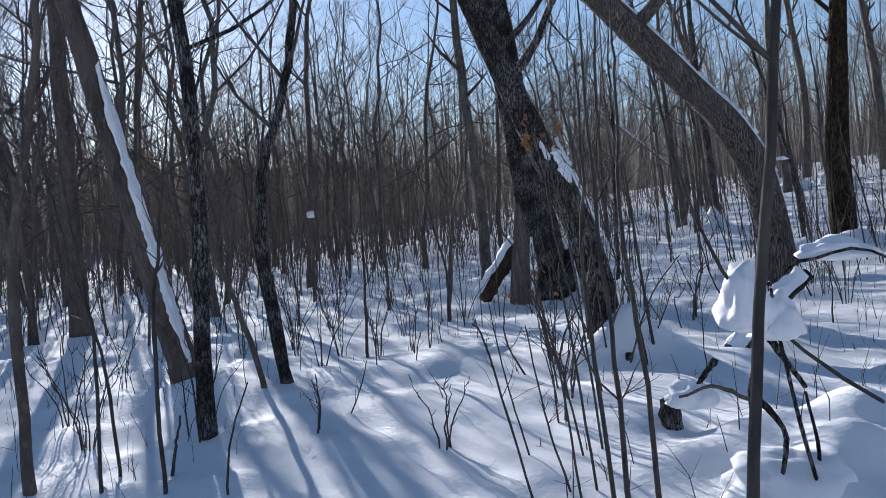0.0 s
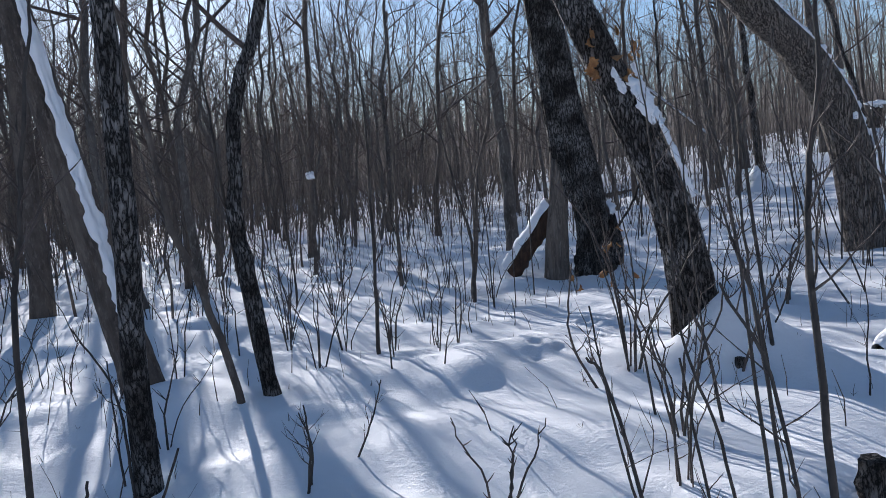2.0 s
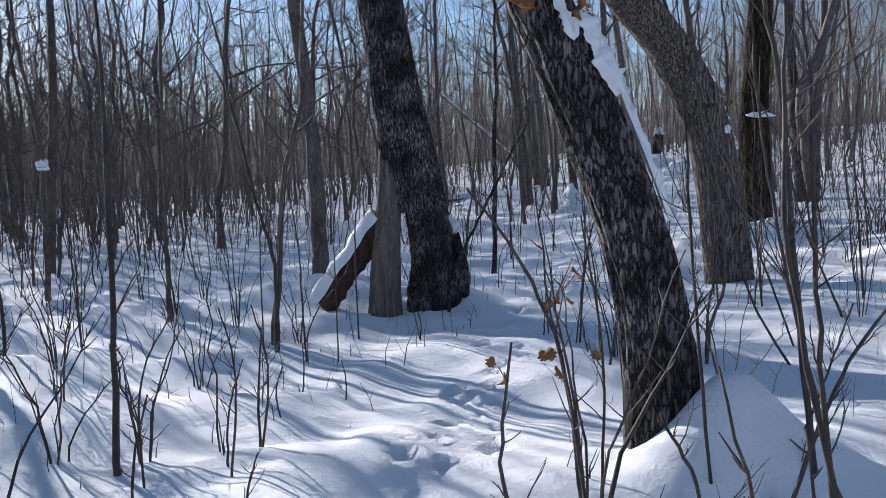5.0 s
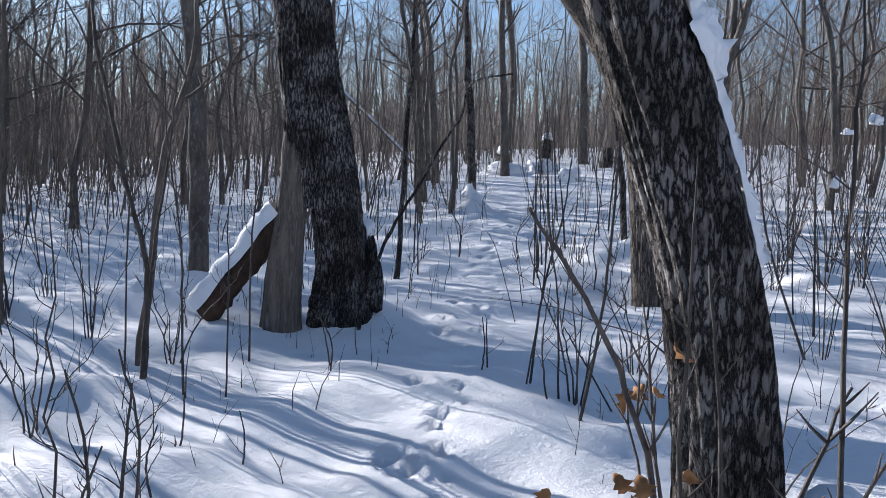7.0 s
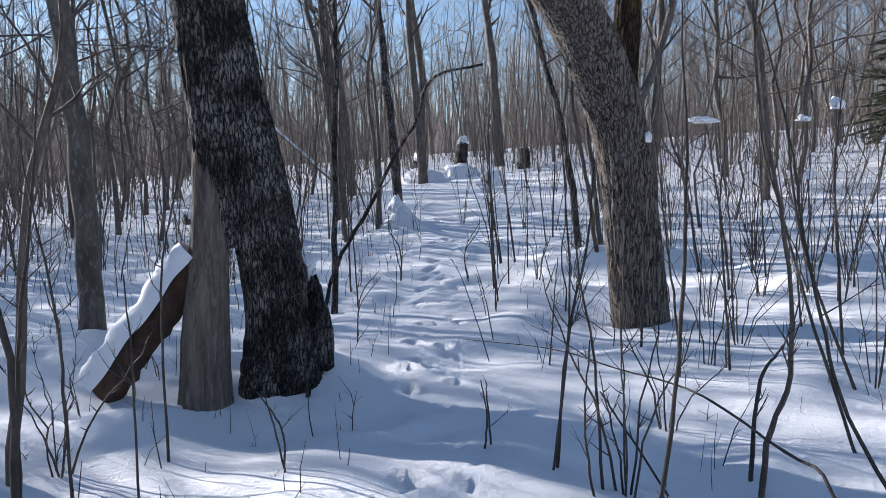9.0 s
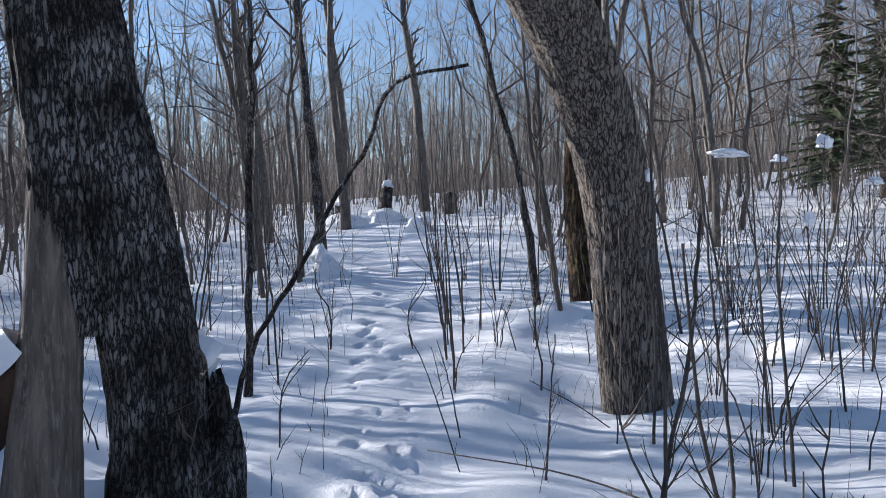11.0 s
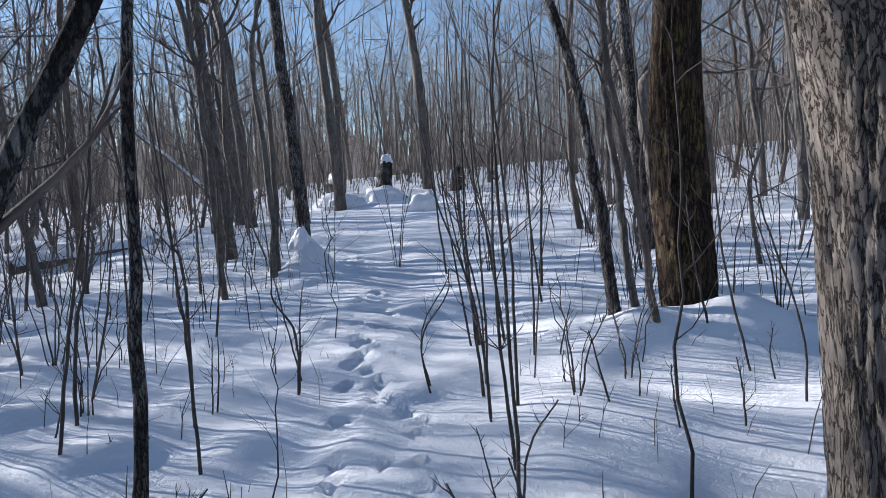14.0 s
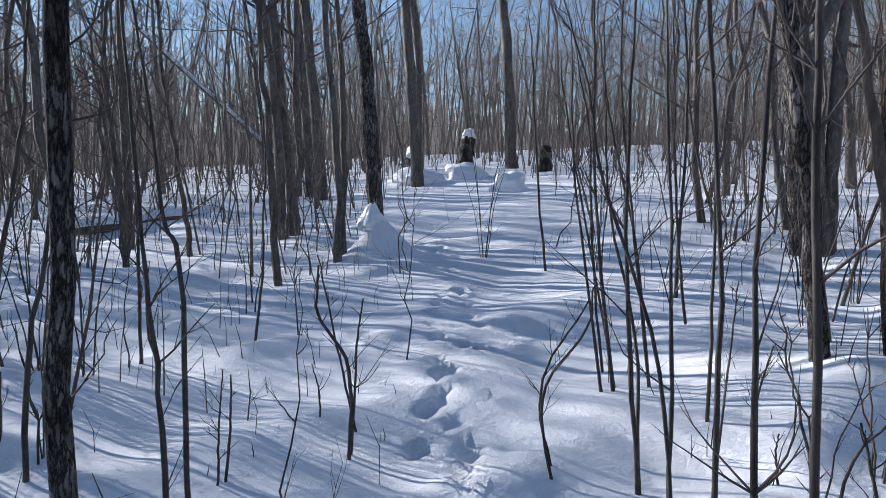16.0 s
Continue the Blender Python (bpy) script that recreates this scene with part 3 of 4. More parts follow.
def stem(x, y, r, *offs, name="sapling", grows=True, twigs=None, mat=None, label="", height=None):
    """One sapling: a stem through the given offsets, drawn out to its natural height, and its side branches."""
    STEM_NUMBER[0] += 1
    r = r * 0.74 if r < 0.03 else r
    g = random.Random(500 + STEM_NUMBER[0])
    c = [Vector((0, 0, -0.12))] + [Vector(o) for o in offs]
    if len(c) == 2:
        c.insert(1, c[1] * 0.45 + Vector((g.gauss(0, 0.03), g.gauss(0, 0.03), 0)))
    if grows:
        want = height or (1.0 + 90 * r if r < 0.06 else 9 + 20 * r)
        while c[-1].z < want:
            d = (c[-1] - c[-2]).normalized()
            d = (d + Vector((g.gauss(0, 0.10), g.gauss(0, 0.10), 0.35))).normalized()
            c.append(c[-1] + d * max(0.3, want * 0.16))
    n = 6 + 3 * len(c)
    pts = curve_points(c, n)
    pts = [p + Vector((g.gauss(0, 1), g.gauss(0, 1), 0)) * min(0.012, r * 0.25) for p in pts]
    end = 0.25 if grows else 0.45
    rad = [r * (1.15 if k == 0 else 1) * (1 - (1 - end) * (k / n)) for k in range(n + 1)]
    v, f = [], []
    tube(v, f, pts, rad, 10 if r > 0.025 else 6, True, 0.2, STEM_NUMBER[0])
    root = new(name)
    root.location = (x, y, gz(x, y))
    tagged(root, label or ("slim dark bare young tree in the snow" if r > 0.028 else "thin leafless dark sapling poking out of snow"), "young tree" if r > 0.028 else "sapling", "saplings along the trail")
    mesh_object("stem", v, f, mat or (STEM if r < 0.03 else BARK_BROWN), root)
    total = pts[-1].z
    for _ in range(twigs if twigs is not None else (7 if total < 1.3 else 11 if total < 3 else 18)):
        k = g.randrange(n // 3, n)
        v, f = [], []
        a, p = g.uniform(0, 6.28), pts[k]
        ln = g.uniform(0.12, 0.42) * (0.6 + 0.3 * total) * (1.2 - k / n)
        way = Vector((math.cos(a), math.sin(a), g.uniform(0.5, 1.5))).normalized()
        bp = [p]
        for j in range(4):
            way = (way + Vector((g.gauss(0, 0.16), g.gauss(0, 0.16), 0.08))).normalized()
            bp.append(bp[-1] + way * ln / 4)
        br = max(rad[k] * 0.5, 0.0022)
        tube(v, f, bp, [br, br * 0.85, br * 0.7, br * 0.5, br * 0.25], 4, False)
        for _ in range(2):
            q = bp[g.randrange(1, 4)]
            w2 = (way + Vector((g.gauss(0, 0.5), g.gauss(0, 0.5), 0.2))).normalized()
            tube(v, f, [q, q + w2 * ln * 0.2, q + w2 * ln * 0.42 + Vector((0, 0, ln * 0.04))], [br * 0.5, br * 0.4, br * 0.15], 3, False)
        mesh_object("branch", v, f, TWIG, root)
    return root


def bush(x, y, n, height, spread, seed, r=0.008, lean=0.0):
    """Several stems from one foot."""
    g = random.Random(seed)
    root = new("shrub")
    root.location = (x, y, gz(x, y))
    tagged(root, "leafless many-stemmed shrub rising from the snow", "shrub", "leafless shrubs")
    for i in range(n):
        a = 6.28 * i / n + g.uniform(-0.5, 0.5)
        h = height * g.uniform(0.6, 1.15)
        out = spread * g.uniform(0.3, 1.1)
        c = [Vector((0.02 * math.cos(a), 0.02 * math.sin(a), -0.12)), Vector((out * 0.3 * math.cos(a), out * 0.3 * math.sin(a), h * 0.35)),
             Vector((out * 0.75 * math.cos(a) + lean * 0.5, out * 0.75 * math.sin(a), h * 0.72)), Vector((out * math.cos(a) + lean, out * math.sin(a), h))]
        pts = curve_points(c, 10)
        pts = [p + Vector((g.gauss(0, 0.007), g.gauss(0, 0.007), 0)) for p in pts]
        v, f = [], []
        rr = r * g.uniform(0.7, 1.3)
        tube(v, f, pts, [rr * (1 - 0.7 * k / 10) for k in range(11)], 5, True)
        for _ in range(6):
            p = pts[g.randrange(2, 10)]
            b = g.uniform(0, 6.28)
            ln = g.uniform(0.1, 0.32) * h * 0.6
            e = p + Vector((math.cos(b) * ln * 0.7, math.sin(b) * ln * 0.7, ln * g.uniform(0.4, 1.0)))
            tube(v, f, [p, p.lerp(e, 0.5) + Vector((0, 0, -0.04 * ln)), e], [rr * 0.5, rr * 0.4, rr * 0.15], 3, False)
        mesh_object("stem", v, f, TWIG if i % 3 else STEM, root)


# beside the start of the walk
stem(-2.38, 5.50, 0.036, (0.01, 0, 1.27), (0.16, 0, 2.21), (0.32, 0, 3.06))
stem(-1.89, 5.42, 0.018, (0.04, 0, 0.90), (0.02, 0, 1.11))
stem(-1.45, 5.34, 0.020, (0.01, 0, 0.95), (0.06, 0, 1.35))
stem(-1.06, 5.28, 0.012, (0.17, 0.01, 0.65), grows=False, twigs=0)
stem(-0.78, 6.44, 0.010, (-0.01, 0, 0.38), grows=False, twigs=4)
stem(0.95, 4.6, 0.009, (-0.12, 0, 0.92), (-0.25, 0, 1.25), grows=False)
stem(0.74, 4.97, 0.010, (-0.23, 0, 0.86), (-0.3, 0, 1.0), grows=False)
stem(0.95, 5.10, 0.010, (-0.22, 0, 0.92), grows=False)
stem(1.07, 5.07, 0.011, (-0.12, 0, 0.99), (-0.2, 0, 1.3), grows=False)
stem(1.19, 5.61, 0.011, (-0.13, 0, 1.23), (-0.2, 0, 1.6))
stem(1.01, 3.66, 0.017, (-0.05, 0, 0.9), (-0.09, 0, 1.6), (-0.11, 0, 2.3))
stem(1.02, 2.50, 0.021, (-0.03, 0, 0.7), (0.02, 0, 1.3), (0.09, 0, 2.0), height=3.5)
stem(1.94, 7.67, 0.013, (-0.22, 0, 0.87))
stem(-6.37, 13.36, 0.16, (0.01, 0, 2.41), (0.06, 0, 5.74), name="tree")
stem(-4.0, 20.3, 0.085, (0.2, 0, 2.6), (0.4, 0, 6.4), name="tree")
stem(-1.89, 6.80, 0.011, (-0.03, 0, 0.70), grows=False)
stem(1.90, 7.62, 0.018, (-0.10, 0, 0.66), (-0.16, 0, 1.5), (-0.24, 0, 2.4))
stem(1.13, 4.92, 0.018, (-0.06, 0, 0.7), (-0.1, 0, 1.3))
stem(1.35, 4.85, 0.021, (-0.05, 0, 0.75), (-0.12, 0, 1.44), (-0.11, 0, 1.98))
stem(1.07, 5.54, 0.010, (-0.10, 0, 0.45), (-0.22, 0, 0.84), (-0.25, 0, 1.3), grows=False)
stem(0.76, 5.61, 0.009, (-0.14, 0, 0.46), (-0.22, 0, 0.96), grows=False)
stem(-0.77, 6.36, 0.012, (0.03, 0, 0.44), grows=False)
stem(-0.62, 6.70, 0.009, (0.21, 0, 0.41), grows=False)
stem(-0.20, 8.28, 0.009, (0.08, 0, 0.28), grows=False)
stem(-0.83, 9.34, 0.026, (0.03, 0, 1.27), (0.03, 0, 2.8))
stem(-0.05, 12.70, 0.032, (0.15, -0.01, 1.50), (0.36, -0.03, 2.4), (0.4, 0, 3.5))
stem(1.08, 7.06, 0.011, (-0.09, 0, 0.50), (-0.21, 0, 0.76), grows=False)
stem(1.41, 6.92, 0.014, (-0.09, 0, 0.43), (-0.18, 0, 0.67), (-0.3, 0, 1.2))
stem(-0.14, 9.51, 0.012, (0.03, 0, 0.65), grows=False)
stem(-1.17, 14.2, 0.032, (0.0, 0, 1.11), (0.06, 0, 3.5))
stem(0.91, 7.76, 0.014, (-0.22, 0, 0.34), (-0.19, 0, 0.84), grows=False, mat=TWIG)
stem(-2.56, 13.25, 0.024, (-0.06, 0, 1.03))
stem(-0.28, 9.05, 0.009, (0.09, 0, 0.52), grows=False)
stem(-0.59, 8.41, 0.010, (0.07, 0, 0.55), grows=False)
stem(-11.48, 26.60, 0.17, (0.19, 0, 3.68), (0.69, 0, 8.62), name="tree")
# the forked dark tree
stem(-1.58, 7.95, 0.030, (-0.2, 0, 0.72), (-0.40, 0, 1.26), (-0.55, 0, 2.2))
stem(-1.42, 8.15, 0.062, (-0.12, 0, 0.85), (-0.17, 0, 1.35), (-0.10, 0, 2.1), (0.12, 0, 2.7), (0.28, 0, 3.4), mat=BARK_BLACK, label="dark forked young tree standing in snow")
stem(-1.50, 8.2, 0.022, (-0.1, 0, 0.7), (-0.2, 0, 1.6))
# towards the split tree
stem(-0.66, 9.04, 0.009, (0.01, 0, 0.48), (0.16, -0.04, 0.81), grows=False)
stem(-0.27, 8.92, 0.009, (0.05, 0, 0.47), (-0.01, 0, 0.79), grows=False)
stem(-0.14, 9.45, 0.010, (0.06, 0, 0.41), (-0.01, 0, 0.77), grows=False)
stem(1.12, 8.05, 0.014, (-0.10, 0.02, 0.65), (-0.26, 0.06, 1.05), (-0.44, 0.09, 1.3), grows=False, mat=TWIG)
stem(1.14, 8.0, 0.010, (0.02, 0, 0.66), (-0.06, 0.01, 1.2), grows=False)
stem(1.63, 8.0, 0.011, (-0.07, 0.02, 0.74), (-0.1, 0.03, 1.3))
stem(2.05, 7.93, 0.020, (-0.09, 0.02, 0.73), (-0.17, 0.04, 1.55), (-0.25, 0.06, 1.93))
stem(1.76, 7.8, 0.014, (0.14, -0.03, 0.34), (0.29, -0.07, 0.68), (0.5, -0.1, 0.95), grows=False, mat=TWIG)
stem(2.09, 8.1, 0.010, (0.22, -0.05, 0.51), grows=False)
stem(0.59, 15.65, 0.115, (0.0, 0, 1.6), (-0.18, 0.05, 3.6), (-0.3, 0.05, 6), name="tree", mat=BARK_GREY)
stem(0.13, 10.80, 0.009, (0.02, 0, 0.39), grows=False, twigs=2)
stem(0.40, 10.38, 0.008, (-0.01, 0, 0.27), grows=False, twigs=1)
stem(0.00, 10.06, 0.009, (0, 0, 0.32), grows=False, twigs=2)
stem(-0.03, 12.15, 0.028, (0.02, -0.01, 0.74), (-0.11, 0.05, 1.31), (-0.30, 0.14, 2.20))
stem(-0.01, 12.2, 0.018, (0.03, -0.01, 0.74), (0.12, -0.05, 1.5), (0.2, -0.1, 2.3))
stem(2.28, 10.9, 0.010, (0.08, -0.04, 0.75), (0.05, -0.03, 1.5))
stem(2.21, 10.16, 0.015, (0.08, -0.04, 0.53), (0.11, -0.05, 1.19))
stem(0.22, 11.74, 0.012, (-0.03, 0.01, 0.88))
stem(4.16, 11.80, 0.014, (-0.08, 0.04, 0.82))
stem(1.20, 11.78, 0.010, (-0.11, 0.06, 0.42), grows=False, twigs=1)
stem(0.75, 12.51, 0.012, (-0.01, 0, 0.67), (0, 0, 1.1))
stem(0.47, 11.62, 0.009, (0, 0, 0.74), (-0.02, 0, 1.2), grows=False)
stem(-0.14, 12.44, 0.010, (0, 0, 0.84), (0.02, 0, 1.3))
stem(2.21, 11.40, 0.010, (-0.01, 0.01, 0.36), grows=False, twigs=2)
stem(2.25, 10.52, 0.010, (-0.04, 0.02, 0.71), grows=False)
stem(4.70, 14.93, 0.015, (-0.08, 0.04, 1.01), (-0.02, 0.01, 2.74))
stem(4.57, 11.69, 0.014, (-0.05, 0.03, 0.59), (-0.1, 0.05, 1.2))
stem(5.44, 11.37, 0.016, (-0.05, 0.03, 0.60), (-0.1, 0.06, 1.3))
stem(3.85, 10.27, 0.013, (-0.25, 0.14, 0.69), (-0.44, 0.25, 1.39))
stem(7.42, 22.85, 0.11, (-0.12, 0.07, 1.9), (-0.25, 0.15, 3.4), (-0.4, 0.25, 5.5), name="tree", mat=BARK_DARK)
stem(18.32, 42.10, 0.22, (0.05, -0.03, 4.31), (-0.40, 0.23, 8.56), name="tree", mat=BARK_GREY)
# along the trail
stem(3.71, 12.76, 0.011, (0.06, -0.04, 0.87), grows=False)
stem(3.57, 13.35, 0.008, (-0.18, 0.13, 0.60), (-0.29, 0.20, 0.89), grows=False, twigs=3)
stem(2.73, 14.36, 0.010, (0.03, -0.02, 0.41), (0.18, -0.12, 0.67), grows=False)
stem(4.51, 14.70, 0.014, (-0.03, 0.02, 0.88), (-0.06, 0.04, 1.6))
stem(5.43, 16.08, 0.017, (-0.08, 0.06, 1.19), (-0.05, 0.04, 2.62))
stem(7.05, 16.35, 0.052, (-0.14, 0.09, 1.3), (-0.42, 0.26, 2.6), (-0.65, 0.44, 3.8), name="tree", mat=BARK_DARK)
stem(6.95, 15.85, 0.032, (-0.10, 0.07, 0.8), (-0.24, 0.17, 1.75), (-0.34, 0.24, 3.0))
stem(5.40, 12.33, 0.013, (-0.03, 0.02, 0.51), (-0.06, 0.04, 1.1))
stem(6.85, 13.57, 0.019, (-0.15, 0.10, 1.21))
stem(4.63, 11.78, 0.010, (0.04, -0.02, 0.55), grows=False)
stem(6.00, 12.10, 0.012, (-0.06, 0.04, 0.70))
stem(3.27, 16.30, 0.040, (0.03, -0.02, 1.46), (0.06, -0.04, 2.93), label="straight dark young tree with snow flecks on its bark", mat=BARK_BLACK)
stem(3.62, 16.40, 0.016, (-0.03, 0.02, 0.67), (-0.07, 0.05, 1.2), (-0.12, 0.08, 2.0))
stem(4.46, 14.65, 0.010, (0.03, -0.03, 0.27), (0.14, -0.11, 0.49), grows=False)
stem(4.32, 14.58, 0.008, (-0.09, 0.07, 0.43), grows=False)
stem(8.23, 18.47, 0.024, (0.03, -0.02, 1.72), (-0.06, 0.05, 3.27))
stem(6.11, 16.96, 0.018, (-0.12, 0.09, 1.19), (-0.15, 0.11, 2.66))
stem(5.09, 15.61, 0.014, (-0.02, 0.02, 0.93), (-0.07, 0.05, 2.0))
stem(4.74, 12.78, 0.015, (0.01, -0.01, 0.90), (-0.07, 0.06, 1.40))
stem(7.62, 13.68, 0.016, (-0.05, 0.04, 0.71), (-0.1, 0.06, 1.5))
stem(3.84, 13.72, 0.009, (-0.07, 0.06, 0.39), (-0.15, 0.1, 0.7), grows=False, twigs=2)
stem(2.89, 14.70, 0.009, (0.01, -0.01, 0.28), (0.18, -0.15, 0.58), grows=False)
stem(4.57, 12.95, 0.010, (-0.02, 0.02, 0.3), grows=False)
stem(7.1, 25.2, 0.09, (-0.25, 0.2, 2.9), (-0.42, 0.32, 5.0), name="tree", mat=BARK_GREY)
stem(4.78, 26.12, 0.07, (-0.07, 0.06, 3.31), (-0.1, 0.08, 5), name="tree")
stem(3.0, 17.1, 0.017, (0.09, -0.06, 0.68), (0.17, -0.12, 1.26))
stem(4.70, 17.30, 0.011, (-0.10, 0.06, 0.40), (-0.19, 0.12, 0.9), grows=False)
stem(4.55, 17.08, 0.011, (0.02, -0.01, 0.5), (0.05, -0.02, 0.75), grows=False)
stem(5.25, 16.42, 0.011, (-0.06, 0.04, 0.36), (0.11, -0.07, 0.75), grows=False)
stem(5.30, 15.6, 0.016, (-0.02, 0.01, 1.0), (-0.09, 0.06, 2.05))
stem(5.06, 15.55, 0.012, (-0.07, 0.05, 0.69), (-0.23, 0.16, 1.27))
stem(6.11, 16.32, 0.014, (-0.01, 0, 1.15), (-0.07, 0.05, 2.29))
stem(6.32, 16.89, 0.014, (-0.12, 0.08, 1.0), (-0.19, 0.13, 1.8), (-0.17, 0.12, 2.81))
stem(6.05, 16.98, 0.014, (-0.16, 0.11, 1.15), (-0.2, 0.14, 2.0))
stem(5.89, 15.17, 0.009, (-0.01, 0.01, 0.32), grows=False, twigs=3)
stem(5.70, 14.71, 0.010, (-0.05, 0.04, 0.36), grows=False)
stem(6.04, 14.55, 0.010, (-0.04, 0.03, 0.38), grows=False)
stem(3.95, 17.16, 0.009, (0.02, -0.01, 0.50), grows=False)
stem(3.03, 17.54, 0.010, (0.10, -0.07, 0.59), grows=False)
stem(5.78, 21.96, 0.045, (-0.07, 0.05, 1.30), (-0.16, 0.1, 2.5))
stem(6.72, 22.4, 0.045, (0, 0, 1.17), (-0.04, 0.02, 2.53))
stem(10.3, 32.3, 0.16, (-0.24, 0.15, 3.0), (-0.5, 0.32, 5.5), name="tree", mat=BARK_GREY)
stem(13.8, 33.6, 0.18, (-0.19, 0.11, 3.0), (-0.37, 0.22, 5.5), name="tree", mat=BARK_GREY)
stem(20.1, 37.6, 0.23, (-0.17, 0.10, 3.25), (-0.43, 0.25, 6.45), name="tree", mat=BARK_GREY)
stem(6.88, 14.84, 0.010, (-0.03, 0.02, 0.34), grows=False)
stem(6.54, 14.47, 0.011, (-0.02, 0.02, 0.44), (-0.16, 0.12, 0.96))
stem(5.58, 16.24, 0.012, (-0.03, 0.02, 0.57), (-0.13, 0.08, 1.07))
stem(6.20, 17.03, 0.013, (-0.13, 0.08, 0.63), (-0.30, 0.18, 1.60))
stem(6.43, 17.40, 0.014, (-0.08, 0.05, 0.73), (-0.12, 0.07, 1.5))
stem(6.35, 16.92, 0.013, (-0.10, 0.06, 0.79), (-0.23, 0.14, 1.44))
stem(7.52, 17.70, 0.017, (-0.11, 0.06, 1.00))
stem(8.26, 20.31, 0.024, (-0.10, 0.06, 0.81), (-0.19, 0.11, 2.33))
stem(5.84, 16.05, 0.009, (0.04, -0.02, 0.44), (0.06, -0.04, 0.82), grows=False)
stem(6.17, 16.15, 0.010, (0.10, -0.06, 0.39), grows=False)
stem(11.12, 18.92, 0.09, (-0.01, 0, 1.27), (0.05, -0.03, 2.83), name="tree", mat=BARK_GREY)
stem(7.95, 16.9, 0.042, (-0.08, 0.05, 0.86), (-0.19, 0.11, 1.89), mat=BARK_GREY)
stem(5.84, 15.72, 0.009, (-0.02, 0.01, 0.21), grows=False, twigs=2)
stem(3.95, 19.34, 0.017, (-0.01, 0.01, 0.78), (-0.02, 0.01, 1.5))
stem(4.49, 24.16, 0.045, (-0.14, 0.08, 1.63))
stem(4.80, 19.57, 0.016, (0.07, -0.04, 0.98))
stem(5.34, 24.55, 0.042, (-0.10, 0.06, 0.98))
stem(4.57, 17.54, 0.009, (-0.04, 0.02, 0.28), grows=False, twigs=3)
stem(13.95, 18.45, 0.08, (-0.06, 0.04, 2.0), (-0.26, 0.19, 3.7), name="tree", mat=BARK_GREY)
# stems met close beside the walk
stem(3.06, 10.30, 0.021, (0.03, -0.02, 0.30), (0.11, -0.07, 0.60), (0.09, -0.05, 1.16), (-0.03, 0.01, 1.81), (-0.07, 0.04, 2.31), mat=BARK_BROWN)
stem(3.13, 10.41, 0.017, (0.03, -0.02, 0.48), (0.13, -0.08, 0.68), grows=False, twigs=3)
stem(2.33, 10.92, 0.013, (0.04, -0.02, 0.60), (0.13, -0.07, 1.11), (0.16, -0.09, 1.49), grows=False)
stem(2.39, 10.64, 0.011, (-0.04, 0.02, 0.60), (-0.10, 0.06, 0.99), (-0.14, 0.08, 1.44), grows=False)
stem(2.82, 10.54, 0.010, (-0.29, 0.17, 0.41), (-0.36, 0.21, 0.53), grows=False, twigs=2)
stem(2.26, 11.39, 0.010, (-0.02, 0.01, 0.19), (-0.03, 0.02, 0.35), grows=False, twigs=2)
stem(1.21, 11.72, 0.009, (-0.05, 0.03, 0.20), (-0.10, 0.06, 0.41), grows=False, twigs=1)
stem(4.78, 10.84, 0.015, (-0.33, 0.19, 0.86), (-0.43, 0.25, 1.43))
stem(7.56, 14.60, 0.024, (-0.17, 0.10, 1.08), (-0.33, 0.19, 1.64))
stem(3.53, 9.87, 0.014, (-0.27, 0.15, 0.43), (-0.37, 0.21, 0.84), (-0.45, 0.26, 1.25))
stem(10.99, 19.15, 0.121, (-0.13, 0.09, 1.80), (-0.24, 0.16, 3.45), name="tree", mat=BARK_DARK)
stem(11.05, 18.90, 0.107, (-0.13, 0.09, 1.06), (-0.22, 0.15, 2.13), (0.05, -0.04, 2.96), name="tree", mat=BARK_GREY)
stem(10.50, 33.72, 0.140, (-0.26, 0.17, 4.61), (-0.47, 0.32, 6.69), name="tree", mat=BARK_GREY)
stem(6.86, 25.07, 0.082, (-0.08, 0.05, 1.48), (-0.19, 0.13, 2.87), (-0.45, 0.30, 4.51), name="tree", mat=BARK_GREY)
stem(6.55, 22.12, 0.051, (-0.02, 0.01, 1.27), (-0.15, 0.10, 3.08), mat=BARK_GREY)
stem(5.82, 22.22, 0.030, (-0.04, 0.02, 0.83), (-0.17, 0.12, 2.17), mat=BARK_GREY)
stem(3.80, 17.05, 0.017, (-0.02, 0.02, 1.00), (-0.08, 0.05, 1.21), (-0.13, 0.08, 1.70))
stem(5.20, 16.35, 0.011, (-0.06, 0.04, 0.35), (0.09, -0.06, 0.66), (0.11, -0.07, 0.84), grows=False, twigs=2)
stem(4.52, 17.04, 0.015, (-0.00, 0.00, 0.42), (-0.12, 0.08, 0.68), (-0.12, 0.08, 0.91), grows=False, twigs=3)
stem(3.96, 17.12, 0.011, (0.03, -0.02, 0.49), grows=False, twigs=2)
stem(3.21, 17.73, 0.020, (0.03, -0.02, 0.63), (0.11, -0.08, 1.06), (0.16, -0.11, 1.74))
stem(7.23, 15.58, 0.014, (-0.11, 0.07, 0.56), (-0.14, 0.09, 0.97), grows=False)
stem(6.89, 15.02, 0.012, (-0.15, 0.10, 0.66), (-0.19, 0.13, 1.13))
stem(5.68, 15.17, 0.011, (-0.08, 0.05, 0.22), (-0.12, 0.08, 0.43), grows=False, twigs=3)
stem(-1.99, 5.87, 0.019, (-0.03, -0.00, 0.60), (-0.10, -0.00, 1.01))
stem(-1.64, 5.83, 0.019, (0.11, 0.00, 0.40), grows=False, twigs=0)
stem(-1.67, 6.47, 0.013, (-0.04, -0.00, 0.54), (-0.24, -0.00, 0.91), grows=False, twigs=3)
